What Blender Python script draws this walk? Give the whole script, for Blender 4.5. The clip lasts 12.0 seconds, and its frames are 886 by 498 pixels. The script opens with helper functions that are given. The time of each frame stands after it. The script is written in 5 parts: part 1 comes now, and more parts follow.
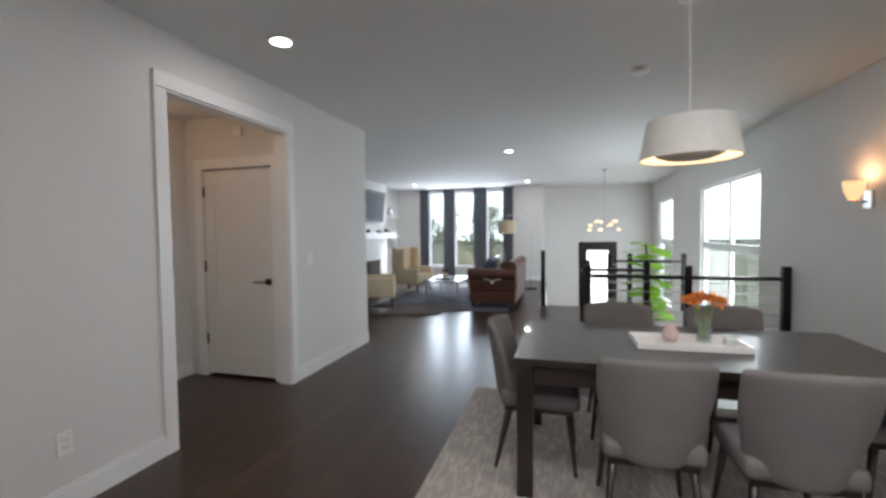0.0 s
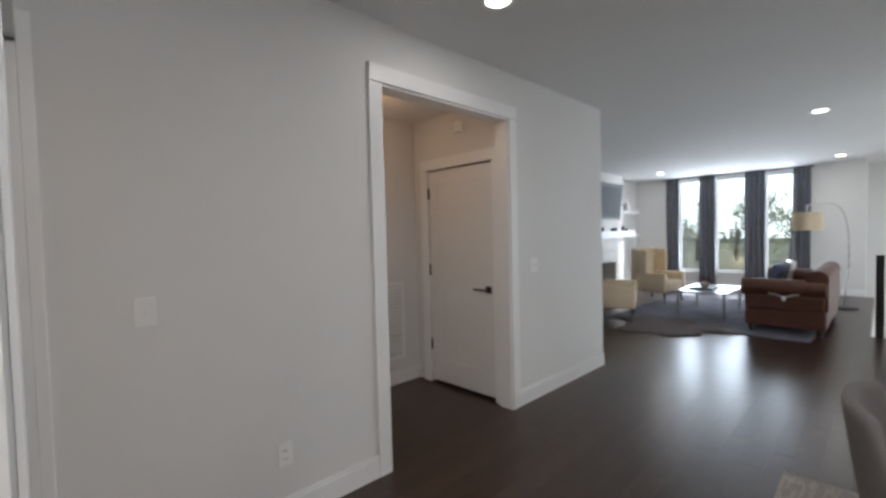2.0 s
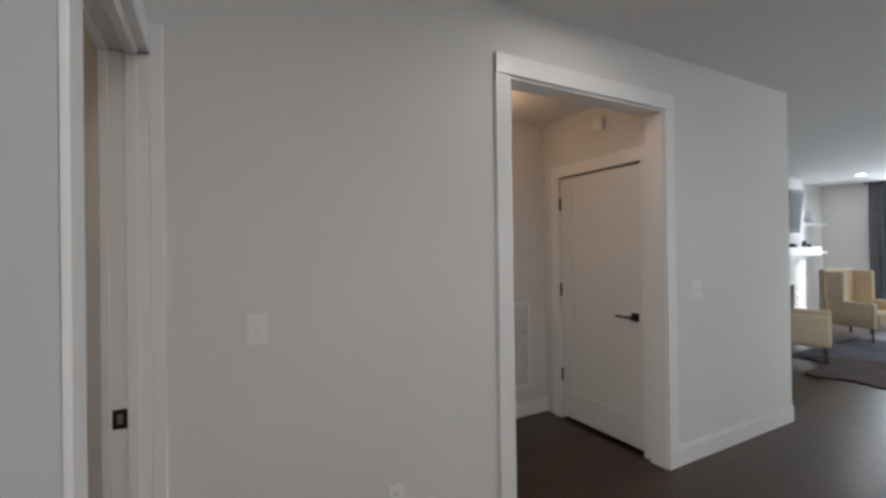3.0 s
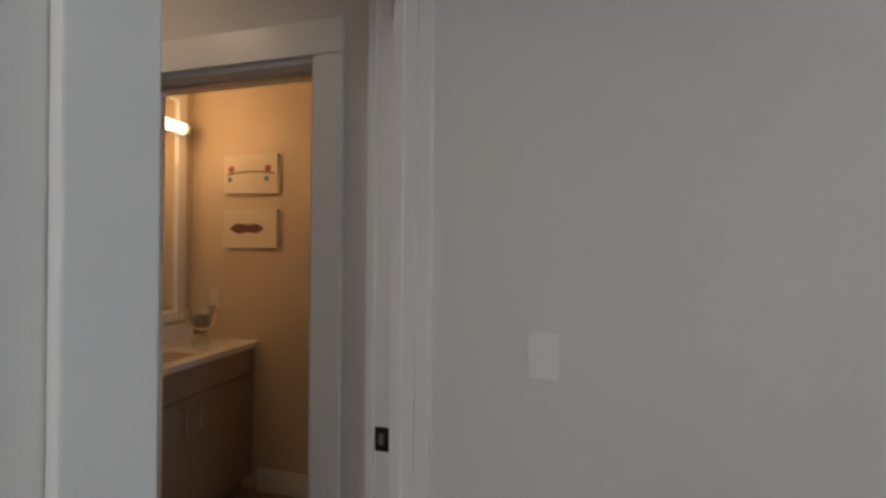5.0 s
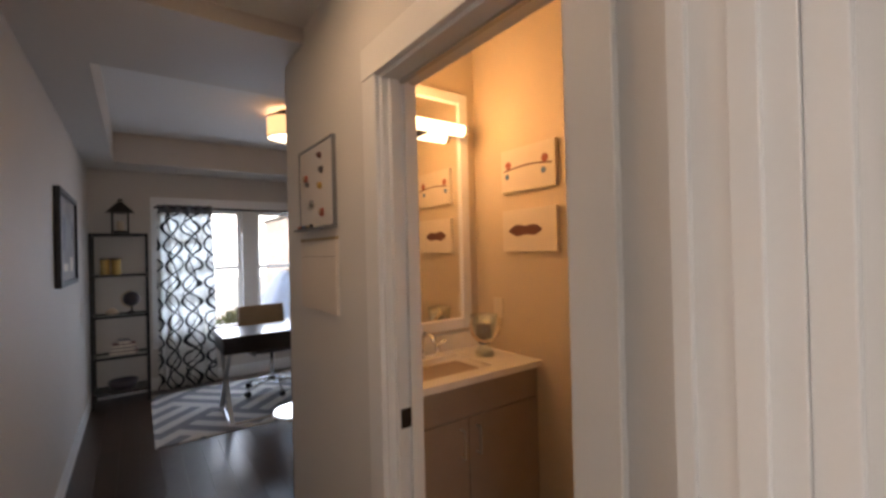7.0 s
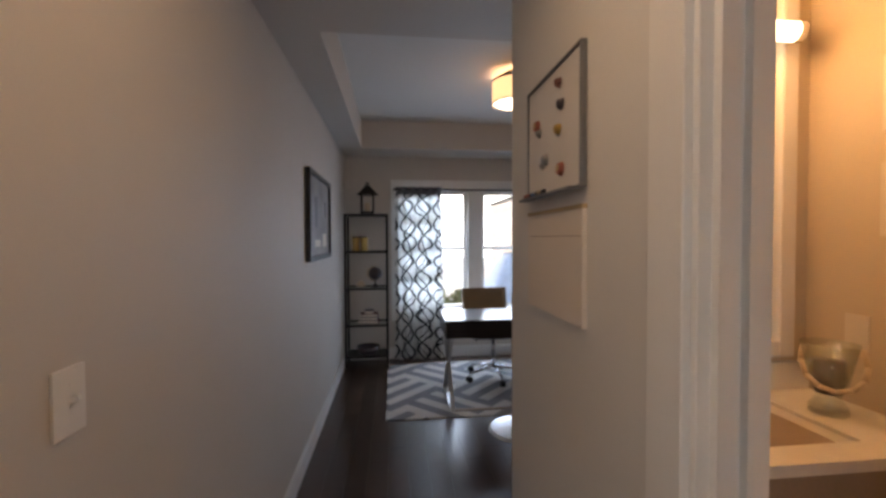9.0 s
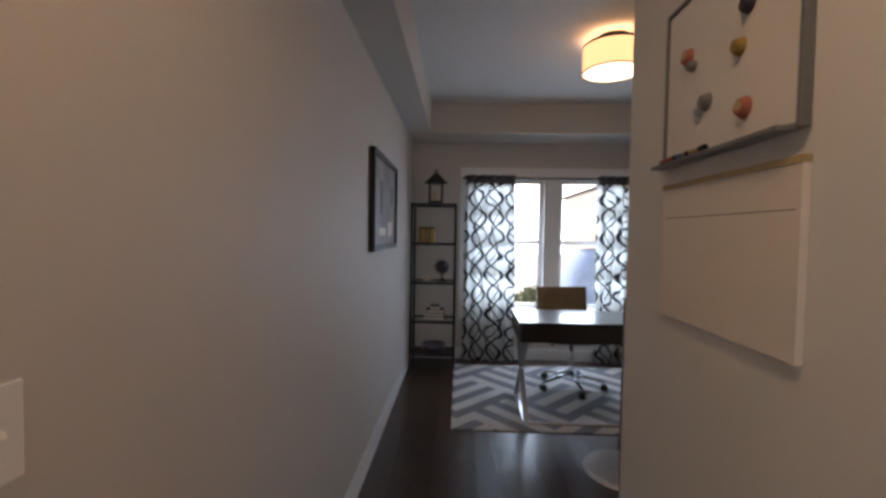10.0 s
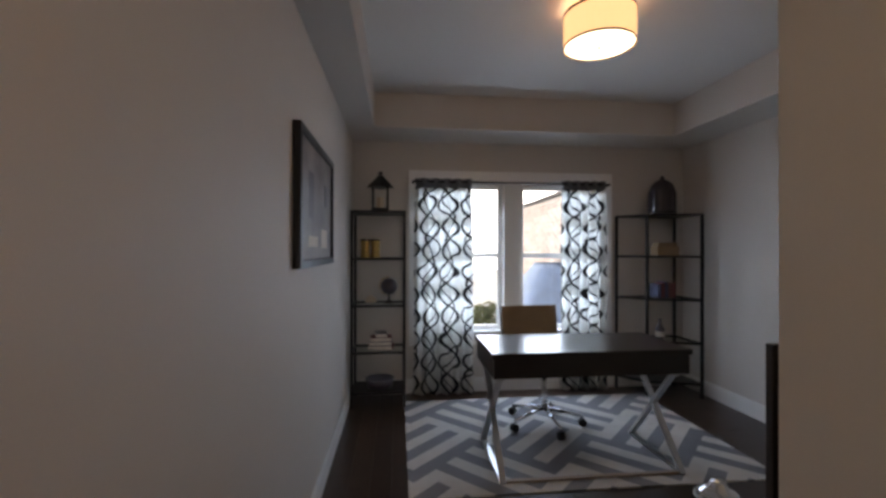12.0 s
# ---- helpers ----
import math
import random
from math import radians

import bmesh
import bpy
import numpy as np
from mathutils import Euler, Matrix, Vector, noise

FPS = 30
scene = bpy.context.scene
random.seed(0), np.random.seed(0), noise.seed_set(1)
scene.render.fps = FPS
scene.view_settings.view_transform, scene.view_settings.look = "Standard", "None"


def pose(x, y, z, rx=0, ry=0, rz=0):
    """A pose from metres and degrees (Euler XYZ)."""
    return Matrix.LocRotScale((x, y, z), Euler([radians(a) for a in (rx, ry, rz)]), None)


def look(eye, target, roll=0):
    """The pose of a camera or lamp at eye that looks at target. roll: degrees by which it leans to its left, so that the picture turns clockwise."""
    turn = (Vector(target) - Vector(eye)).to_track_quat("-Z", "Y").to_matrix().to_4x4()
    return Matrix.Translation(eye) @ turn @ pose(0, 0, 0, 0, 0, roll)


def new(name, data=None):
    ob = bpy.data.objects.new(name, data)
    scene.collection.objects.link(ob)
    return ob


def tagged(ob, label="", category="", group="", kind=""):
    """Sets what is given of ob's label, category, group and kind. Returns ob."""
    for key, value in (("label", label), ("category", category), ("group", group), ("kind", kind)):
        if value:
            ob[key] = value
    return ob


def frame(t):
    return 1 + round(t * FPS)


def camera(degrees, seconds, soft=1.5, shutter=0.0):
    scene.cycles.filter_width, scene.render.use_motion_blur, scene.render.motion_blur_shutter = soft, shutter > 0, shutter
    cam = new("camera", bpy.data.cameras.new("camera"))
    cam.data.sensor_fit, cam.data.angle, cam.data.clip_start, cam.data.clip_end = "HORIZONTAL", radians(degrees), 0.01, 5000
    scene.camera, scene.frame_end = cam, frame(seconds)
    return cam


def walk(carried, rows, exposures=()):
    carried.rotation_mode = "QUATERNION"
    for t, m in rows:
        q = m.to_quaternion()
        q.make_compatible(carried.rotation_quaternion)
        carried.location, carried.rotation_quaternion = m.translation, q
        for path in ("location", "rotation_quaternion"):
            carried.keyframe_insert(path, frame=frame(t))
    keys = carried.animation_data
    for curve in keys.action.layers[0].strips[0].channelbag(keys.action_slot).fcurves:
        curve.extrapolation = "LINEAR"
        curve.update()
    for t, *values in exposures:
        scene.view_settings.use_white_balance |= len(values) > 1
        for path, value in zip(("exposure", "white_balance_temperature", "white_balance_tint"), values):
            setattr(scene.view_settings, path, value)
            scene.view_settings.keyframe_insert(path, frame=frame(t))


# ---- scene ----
cam = camera(91.9, 12.0, soft=3.0)

PATH = [
    (0, (2.492, 0.383, 1.421), (1.944, 2.305, 1.344), -0.7),
    (0.5, (2.438, 0.583, 1.426), (1.619, 2.404, 1.312), -0.9),
    (1, (2.34, 0.778, 1.441), (1.312, 2.489, 1.313), -1.1),
    (1.5, (2.248, 0.907, 1.436), (1.018, 2.48, 1.336), -1.4),
    (2, (2.12, 1.034, 1.454), (0.686, 2.426, 1.386), -1.4),
    (2.5, (2.008, 1.14, 1.424), (0.375, 2.295, 1.415), -1.1),
    (3, (1.811, 1.232, 1.461), (0.044, 2.17, 1.469), -0.8),
    (3.5, (1.67, 1.329, 1.435), (-0.226, 1.965, 1.464), 0.6),
    (5.3, (1.001, 1.407, 1.436), (-0.86, 0.672, 1.439), 0.3),
    (5.5, (0.922, 1.397, 1.435), (-0.88, 0.53, 1.44), 0.2),
    (6, (0.819, 1.337, 1.454), (-0.814, 0.183, 1.443), -0.3),
    (6.5, (0.707, 1.273, 1.452), (-0.703, -0.145, 1.45), -1.2),
    (7, (0.623, 1.185, 1.449), (-0.541, -0.441, 1.458), -1.4),
    (7.5, (0.534, 1.067, 1.443), (-0.384, -0.709, 1.455), -1.4),
    (7.7, (0.505, 1.021, 1.443), (-0.323, -0.799, 1.452), -1.4),
    (9.5, (0.456, 0.436, 1.419), (0.41, -1.562, 1.354), 0.4),
    (10, (0.492, 0.262, 1.396), (0.568, -1.736, 1.322), 0.9),
    (10.5, (0.52, 0.064, 1.398), (0.655, -1.93, 1.322), 1.0),
    (11, (0.529, -0.1, 1.394), (0.645, -2.096, 1.338), 0.9),
    (11.5, (0.561, -0.269, 1.378), (0.542, -2.269, 1.35), 0.8),
    (12, (0.587, -0.407, 1.36), (0.38, -2.398, 1.365), 0.1),
]
EXPOSURE = [(0, 0.06, 6200, 11), (2.5, 0.02, 6250, 11), (3.5, -0.12, 6300, 11), (5.3, -0.28, 6200, 10), (5.9, 0.02, 6350, 11), (6.5, 0.4, 6750, 15), (7.5, 0.62, 7600, 20), (9.5, 0.6, 7000, 16), (12, 0.36, 7250, 16)]
walk(cam, [(t, look(eye, target, roll)) for t, eye, target, roll in PATH], EXPOSURE)

# ---------------- world and light ----------------
world = bpy.data.worlds.new("sky")
scene.world = world
world.use_nodes = True
wn = world.node_tree
sky = wn.nodes.new("ShaderNodeTexSky")
sky.sky_type, sky.sun_disc = "NISHITA", False
sky.sun_elevation, sky.sun_rotation = radians(27), radians(27)
wn.links.new(sky.outputs[0], wn.nodes["Background"].inputs[0])
wn.nodes["Background"].inputs[1].default_value = 0.15


def lamp(name, kind, where, power, color=(1, 1, 1), size=0.1, size_y=None, target=None, spread=None):
    d = bpy.data.lights.new(name, kind)
    d.energy, d.color = power, color
    if kind == "AREA":
        d.size = size
        if size_y:
            d.shape, d.size_y = "RECTANGLE", size_y
        else:
            d.shape = "DISK"
        if spread:
            d.spread = radians(spread)
    elif kind != "SUN":
        d.shadow_soft_size = size
    ob = new(name, d)
    ob.matrix_world = look(where, target) if target else pose(*where)
    return ob


WARM, AMBER, DAY = (1.0, 0.82, 0.62), (1.0, 0.60, 0.28), (0.93, 0.96, 1.0)
sun = lamp("sun", "SUN", (0, 0, 20), 5.0, (1.0, 0.94, 0.84))
sun.data.angle = radians(0.5)
sun.matrix_world = look((0.46 * 20, 0.888 * 20, 10.2), (0, 0, 0))
for wx, ww in ((-1.28, 0.48), (-0.41, 0.60), (0.51, 0.50)):
    lamp("daylight_far", "AREA", (wx, 13.035, 1.52), 34, (0.80, 0.90, 1.0), ww, 2.2, (wx, 0, 1.52))
lamp("daylight_foyer", "AREA", (5.06, 8.0, 0.9), 110, DAY, 2.3, 2.4, (0, 8.0, 1.1))
lamp("daylight_foyer_far", "AREA", (5.06, 12.1, 0.9), 45, DAY, 1.4, 2.4, (0, 12.1, 1.1))
for wx in (-1.01, -0.02):
    for k in range(4):
        wz = 0.80 + 0.33 * k
        lamp("daylight_office", "AREA", (wx, -4.49, wz), 3.8, (0.54, 0.73, 1.0), 0.74, 0.28, (wx, -1.49, wz - 1.5))
lamp("daylight_door", "AREA", (3.41, 14.1, 0.0), 5, DAY, 0.55, 1.8, (3.41, 0, 0.0))
for bx in (-0.70, -0.54, -0.40):
    lamp("bath_bar_glow", "POINT", (bx, -0.58, 2.12), 2.05, (1.0, 0.50, 0.17), 0.05)
lamp("alcove_glow", "POINT", (-0.75, 2.95, 2.40), 3.4, (1.0, 0.60, 0.32), 0.08)
lamp("drum_glow", "POINT", (-0.48, -2.6, 2.38), 1.8, AMBER, 0.12)
# warm hall light, from a ceiling fixture that is only assumed
lamp("hall_glow", "AREA", (0.5, 0.0, 2.43), 2.7, (1.0, 0.68, 0.40), 0.14)
lamp("pendant_glow", "POINT", (3.17, 3.12, 1.90), 2.5, WARM, 0.05)
lamp("sconce_glow", "POINT", (4.74, 4.70, 1.80), 3, AMBER, 0.06)
CANS = [(0.62, 2.96), (1.61, 7.5), (1.55, 11.9), (-1.5, 11.6)]
# unseen extra cans, added to brighten the near walls
FILL_CANS = [(2.55, 1.4), (3.95, 1.35), (1.75, -0.2), (3.2, -0.9), (2.6, -2.8)]
for (cx, cy), power in zip(CANS, (3.5, 7, 7, 7)):
    lamp("can_glow", "AREA", (cx, cy, 2.715), power, (1.0, 0.95, 0.89), 0.13)
for (cx, cy), power in zip(FILL_CANS, (17, 21, 18, 22, 22)):
    lamp("can_glow", "AREA", (cx, cy, 2.715), power, (1.0, 0.96, 0.92), 0.13)

# ---------------- materials ----------------
def mat(name, color, rough=0.6, metal=0.0, var=0.10, scale=6.0, grain=80.0, bump=0.05, coat=0.0, emit=0.0, trans=0.0, obj_var=0.0):
    m = bpy.data.materials.new(name)
    m.use_nodes = True
    nt = m.node_tree
    p = nt.nodes["Principled BSDF"]
    p.inputs["Roughness"].default_value = rough
    p.inputs["Metallic"].default_value = metal
    p.inputs["Coat Weight"].default_value = coat
    p.inputs["Transmission Weight"].default_value = trans
    if emit:
        p.inputs["Emission Color"].default_value = (*color, 1)
        p.inputs["Emission Strength"].default_value = emit
    tc = nt.nodes.new("ShaderNodeTexCoord")
    n1, n2 = nt.nodes.new("ShaderNodeTexNoise"), nt.nodes.new("ShaderNodeTexNoise")
    n1.inputs["Scale"].default_value, n2.inputs["Scale"].default_value = scale, grain
    n1.inputs["Detail"].default_value = 4
    for n in (n1, n2):
        nt.links.new(tc.outputs["Object"], n.inputs["Vector"])
    mix = nt.nodes.new("ShaderNodeMath")
    mix.operation = "MULTIPLY_ADD"
    nt.links.new(n1.outputs["Fac"], mix.inputs[0])
    mix.inputs[1].default_value = 0.7
    g = nt.nodes.new("ShaderNodeMath")
    g.operation = "MULTIPLY"
    nt.links.new(n2.outputs["Fac"], g.inputs[0])
    g.inputs[1].default_value = 0.3
    nt.links.new(g.outputs[0], mix.inputs[2])
    ramp = nt.nodes.new("ShaderNodeMapRange")
    ramp.inputs["From Min"].default_value, ramp.inputs["From Max"].default_value = 0.3, 0.7
    ramp.inputs["To Min"].default_value, ramp.inputs["To Max"].default_value = 1 - var, 1 + var
    nt.links.new(mix.outputs[0], ramp.inputs["Value"])
    last = ramp.outputs[0]
    if obj_var:
        oi = nt.nodes.new("ShaderNodeObjectInfo")
        r2 = nt.nodes.new("ShaderNodeMapRange")
        r2.inputs["To Min"].default_value, r2.inputs["To Max"].default_value = 1 - obj_var, 1 + obj_var
        nt.links.new(oi.outputs["Random"], r2.inputs["Value"])
        mm = nt.nodes.new("ShaderNodeMath")
        mm.operation = "MULTIPLY"
        nt.links.new(last, mm.inputs[0])
        nt.links.new(r2.outputs[0], mm.inputs[1])
        last = mm.outputs[0]
    vm = nt.nodes.new("ShaderNodeVectorMath")
    vm.operation = "SCALE"
    vm.inputs[0].default_value = color
    nt.links.new(last, vm.inputs["Scale"])
    nt.links.new(vm.outputs[0], p.inputs["Base Color"])
    if bump:
        b = nt.nodes.new("ShaderNodeBump")
        b.inputs["Strength"].default_value, b.inputs["Distance"].default_value = bump, 0.01
        nt.links.new(n2.outputs["Fac"], b.inputs["Height"])
        nt.links.new(b.outputs[0], p.inputs["Normal"])
    return m


def chain(nt, op, a, b=None, c=None):
    n = nt.nodes.new("ShaderNodeMath")
    n.operation = op
    for i, v in enumerate((a, b, c)):
        if v is None:
            continue
        if isinstance(v, (int, float)):
            n.inputs[i].default_value = v
        else:
            nt.links.new(v, n.inputs[i])
    return n.outputs[0]


def two_tone(m, fac, low, high):
    """Colour m by a factor socket between two colours, with the fine variation it already has."""
    nt = m.node_tree
    p = nt.nodes["Principled BSDF"]
    old = p.inputs["Base Color"].links[0].from_socket
    mx = nt.nodes.new("ShaderNodeMix")
    mx.data_type = "RGBA"
    mx.inputs["A"].default_value, mx.inputs["B"].default_value = (*low, 1), (*high, 1)
    nt.links.new(fac, mx.inputs["Factor"])
    mul = nt.nodes.new("ShaderNodeVectorMath")
    mul.operation = "MULTIPLY"
    nt.links.new(old, mul.inputs[0])
    nt.links.new(mx.outputs["Result"], mul.inputs[1])
    nt.links.new(mul.outputs[0], p.inputs["Base Color"])
    return m


def object_xyz(m):
    nt = m.node_tree
    tc, sp = nt.nodes.new("ShaderNodeTexCoord"), nt.nodes.new("ShaderNodeSeparateXYZ")
    nt.links.new(tc.outputs["Object"], sp.inputs[0])
    return nt, sp.outputs[0], sp.outputs[1], sp.outputs[2]


WALL = mat("wall_paint", (0.70, 0.688, 0.672), 0.62, var=0.03, scale=1.2, grain=260, bump=0.05)
WALL_OFFICE = mat("wall_paint_greige", (0.60, 0.56, 0.52), 0.62, var=0.03, scale=1.2, grain=260, bump=0.05)
WALL_BATH = mat("wall_paint_tan", (0.66, 0.57, 0.45), 0.6, var=0.03, scale=1.2, grain=260, bump=0.05)
CEIL = mat("ceiling_paint", (0.74, 0.735, 0.72), 0.8, var=0.02, scale=1.0, grain=200, bump=0.06)
TRIM = mat("trim_paint", (0.80, 0.795, 0.785), 0.35, var=0.02, scale=3, grain=120, bump=0.02)
DOORP = mat("door_paint", (0.73, 0.715, 0.69), 0.4, var=0.02, scale=3, grain=120, bump=0.02)
WOODFLOOR = mat("dark_floor_wood", (0.044, 0.024, 0.015), 0.28, var=0.35, scale=5, grain=40, bump=0.02, coat=0.0, obj_var=0.16)
DARKWOOD = mat("espresso_wood", (0.022, 0.015, 0.013), 0.28, var=0.25, scale=6, grain=60, bump=0.03, coat=0.2)
BLACK = mat("black_metal", (0.022, 0.020, 0.020), 0.4, 0.6, var=0.15)
BRONZE = mat("oil_rubbed_bronze", (0.05, 0.04, 0.035), 0.38, 0.8, var=0.2)
CHROME = mat("chrome", (0.72, 0.72, 0.73), 0.12, 1.0, var=0.03, bump=0)
STEEL = mat("brushed_steel", (0.55, 0.55, 0.55), 0.3, 1.0, var=0.05)
FABRIC = mat("grey_upholstery", (0.165, 0.152, 0.148), 0.9, var=0.08, scale=8, grain=500, bump=0.25)
CREAM = mat("cream_upholstery", (0.62, 0.51, 0.36), 0.85, var=0.08, scale=8, grain=400, bump=0.2)
LEATHER = mat("brown_leather", (0.080, 0.025, 0.011), 0.5, var=0.25, scale=7, grain=120, bump=0.15)
TANLEATHER = mat("tan_leather", (0.30, 0.21, 0.12), 0.45, var=0.12, scale=9, grain=150, bump=0.1)
PLASTIC = mat("white_plastic", (0.80, 0.79, 0.77), 0.3, var=0.01, bump=0)
GREYCURT = mat("grey_curtain", (0.15, 0.155, 0.175), 0.9, var=0.12, scale=4, grain=300, bump=0.2)
TAUPE = mat("taupe_cabinet", (0.33, 0.26, 0.205), 0.45, var=0.10, scale=4, grain=90, bump=0.02)
QUARTZ = mat("white_stone_top", (0.82, 0.80, 0.76), 0.2, var=0.05, scale=14, grain=120, bump=0)
GLOWWARM = mat("lamp_glow_warm", (1.0, 0.80, 0.52), 0.6, var=0.0, bump=0, emit=9)
GLOWBULB = mat("bulb_glow", (1.0, 0.66, 0.34), 0.5, var=0.0, bump=0, emit=2.6)
SHADE = mat("linen_shade_lit", (1.0, 0.62, 0.30), 0.85, var=0.08, scale=3, grain=300, bump=0.1, emit=0.95)
DIFFUSER = mat("frosted_diffuser_lit", (1.0, 0.86, 0.62), 0.6, var=0.0, bump=0, emit=2.6)
WHITESHADE = mat("white_linen_shade", (0.70, 0.68, 0.64), 0.85, var=0.05, scale=6, grain=300, bump=0.12)
SHADEIN = mat("shade_inside_lit", (1.0, 0.74, 0.44), 0.8, var=0.0, bump=0, emit=1.4)
CANLIGHT = mat("can_lens", (1.0, 0.92, 0.82), 0.5, var=0.0, bump=0, emit=11)
GOLD = mat("antique_gold", (0.45, 0.30, 0.10), 0.4, 0.8, var=0.25)
TREEBARK = mat("bark", (0.10, 0.075, 0.055), 0.9, var=0.3, bump=0.4)
LEAF = mat("foliage", (0.30, 0.32, 0.17), 0.7, var=0.35, scale=3, grain=30, bump=0.1)
FIG = mat("fig_leaf", (0.24, 0.46, 0.03), 0.4, var=0.2, scale=8, grain=60, bump=0.1)
LAWN = mat("ground_grass", (0.12, 0.14, 0.07), 0.95, var=0.35, scale=0.6, grain=20, bump=0.3)
CONCRETE = mat("concrete_slab", (0.62, 0.61, 0.59), 0.9, var=0.12, scale=2, grain=60, bump=0.15)
BLUETARP = mat("blue_cover", (0.50, 0.62, 0.86), 0.6, var=0.15, scale=5, grain=60, bump=0.2)
BRICKM = mat("brick_face", (0.62, 0.52, 0.48), 0.9, var=0.2, scale=6, grain=60, bump=0.3, obj_var=0.15)
MORTAR = mat("mortar", (0.56, 0.52, 0.49), 0.95, var=0.1)
CANVAS = mat("canvas_white", (0.74, 0.68, 0.60), 0.8, var=0.04, grain=300, bump=0.1)
INK = mat("ink_brown", (0.16, 0.07, 0.06), 0.8, var=0.2)
INKRED = mat("ink_red", (0.36, 0.11, 0.08), 0.7, var=0.2)
INKBLUE = mat("ink_blue", (0.12, 0.22, 0.42), 0.7, var=0.2)
BOARDW = mat("whiteboard_face", (0.72, 0.69, 0.66), 0.18, var=0.02, bump=0)
PAPER = mat("planner_paper", (0.74, 0.68, 0.62), 0.7, var=0.02, bump=0.02)
ALU = mat("grey_frame", (0.22, 0.22, 0.23), 0.4, 0.6, var=0.05)
YELLOW = mat("yellow_paint", (0.46, 0.34, 0.19), 0.5, var=0.1)
ORANGE = mat("orange_petal", (0.75, 0.24, 0.03), 0.6, var=0.25, scale=30, grain=120, bump=0.1)
WHITEBRICK = mat("white_brick", (0.76, 0.75, 0.72), 0.6, var=0.06, scale=8, grain=60, bump=0.15)
SCREEN = mat("tv_screen", (0.012, 0.012, 0.014), 0.3, var=0.0, bump=0)
FIREBOX = mat("firebox_black", (0.02, 0.02, 0.02), 0.7)
BOOKRED = mat("book_red", (0.16, 0.05, 0.05), 0.7)
BOOKBLUE = mat("book_blue", (0.06, 0.07, 0.13), 0.7)
SHELL = mat("shell_cream", (0.62, 0.50, 0.36), 0.5, var=0.15)
TILE = mat("bath_floor_tile", (0.30, 0.25, 0.21), 0.4, var=0.12, scale=4, obj_var=0.06)
DARKPOT = mat("dark_ceramic", (0.05, 0.04, 0.05), 0.35, var=0.2)
ROOFM = mat("roof_shingle", (0.12, 0.11, 0.11), 0.9, var=0.25, scale=5)
GLASSTOP = mat("pale_glass_top", (0.30, 0.37, 0.44), 0.18, var=0.04, bump=0)
PINKPOT = mat("pale_pink_ceramic", (0.60, 0.45, 0.42), 0.5, var=0.08)


def glass(name, tint=(1, 1, 1), rough=0.0):
    m = bpy.data.materials.new(name)
    m.use_nodes = True
    p = m.node_tree.nodes["Principled BSDF"]
    p.inputs["Base Color"].default_value = (*tint, 1)
    p.inputs["Roughness"].default_value = rough
    p.inputs["Transmission Weight"].default_value = 1.0
    p.inputs["IOR"].default_value = 1.45
    return m


GLASS = glass("clear_glass", (0.97, 0.99, 0.98))
FROST = mat("frosted_glass", (0.88, 0.90, 0.92), 0.4, var=0.02, bump=0)
fnt = FROST.node_tree
ftl = fnt.nodes.new("ShaderNodeBsdfTranslucent")
ftl.inputs[0].default_value = (0.9, 0.93, 0.95, 1)
fnt.links.new(ftl.outputs[0], fnt.nodes["Material Output"].inputs["Surface"])
SCREEN.node_tree.nodes["Principled BSDF"].inputs["Specular IOR Level"].default_value = 0.05
CLEAR = bpy.data.materials.new("thin_clear_glass")
CLEAR.use_nodes = True
cnt = CLEAR.node_tree
ctr, cgl, cmx = cnt.nodes.new("ShaderNodeBsdfTransparent"), cnt.nodes.new("ShaderNodeBsdfGlossy"), cnt.nodes.new("ShaderNodeMixShader")
ctr.inputs[0].default_value, cgl.inputs["Roughness"].default_value, cmx.inputs[0].default_value = (0.9, 0.93, 0.92, 1), 0.03, 0.14
cnt.links.new(ctr.outputs[0], cmx.inputs[1])
cnt.links.new(cgl.outputs[0], cmx.inputs[2])
cnt.links.new(cmx.outputs[0], cnt.nodes["Material Output"].inputs["Surface"])
for lm, share in ((LEAF, 0.5), (FIG, 0.45), (GREYCURT, 0.12)):
    lnt = lm.node_tree
    lp, lt, lx = lnt.nodes["Principled BSDF"], lnt.nodes.new("ShaderNodeBsdfTranslucent"), lnt.nodes.new("ShaderNodeMixShader")
    lx.inputs[0].default_value = share
    lnt.links.new(lp.inputs["Base Color"].links[0].from_socket, lt.inputs["Color"])
    lnt.links.new(lp.outputs[0], lx.inputs[1])
    lnt.links.new(lt.outputs[0], lx.inputs[2])
    lnt.links.new(lx.outputs[0], lnt.nodes["Material Output"].inputs["Surface"])
MIRROR = mat("mirror_silver", (0.92, 0.92, 0.90), 0.015, 1.0, var=0.0, bump=0)

# dining rug: pale taupe with broken grey streaks
RUG = mat("dining_rug_pile", (0.40, 0.365, 0.335), 0.95, var=0.14, scale=9, grain=160, bump=0.4)
nt, ox, oy, oz = object_xyz(RUG)
mp, st = nt.nodes.new("ShaderNodeMapping"), nt.nodes.new("ShaderNodeTexNoise")
mp.inputs["Scale"].default_value = (38, 7, 1)
st.inputs["Scale"].default_value, st.inputs["Detail"].default_value = 1.0, 3
tcr = nt.nodes.new("ShaderNodeTexCoord")
nt.links.new(tcr.outputs["Object"], mp.inputs[0])
nt.links.new(mp.outputs[0], st.inputs["Vector"])
two_tone(RUG, chain(nt, "GREATER_THAN", st.outputs["Fac"], 0.53), (0.84, 0.84, 0.85), (1.06, 1.05, 1.03))

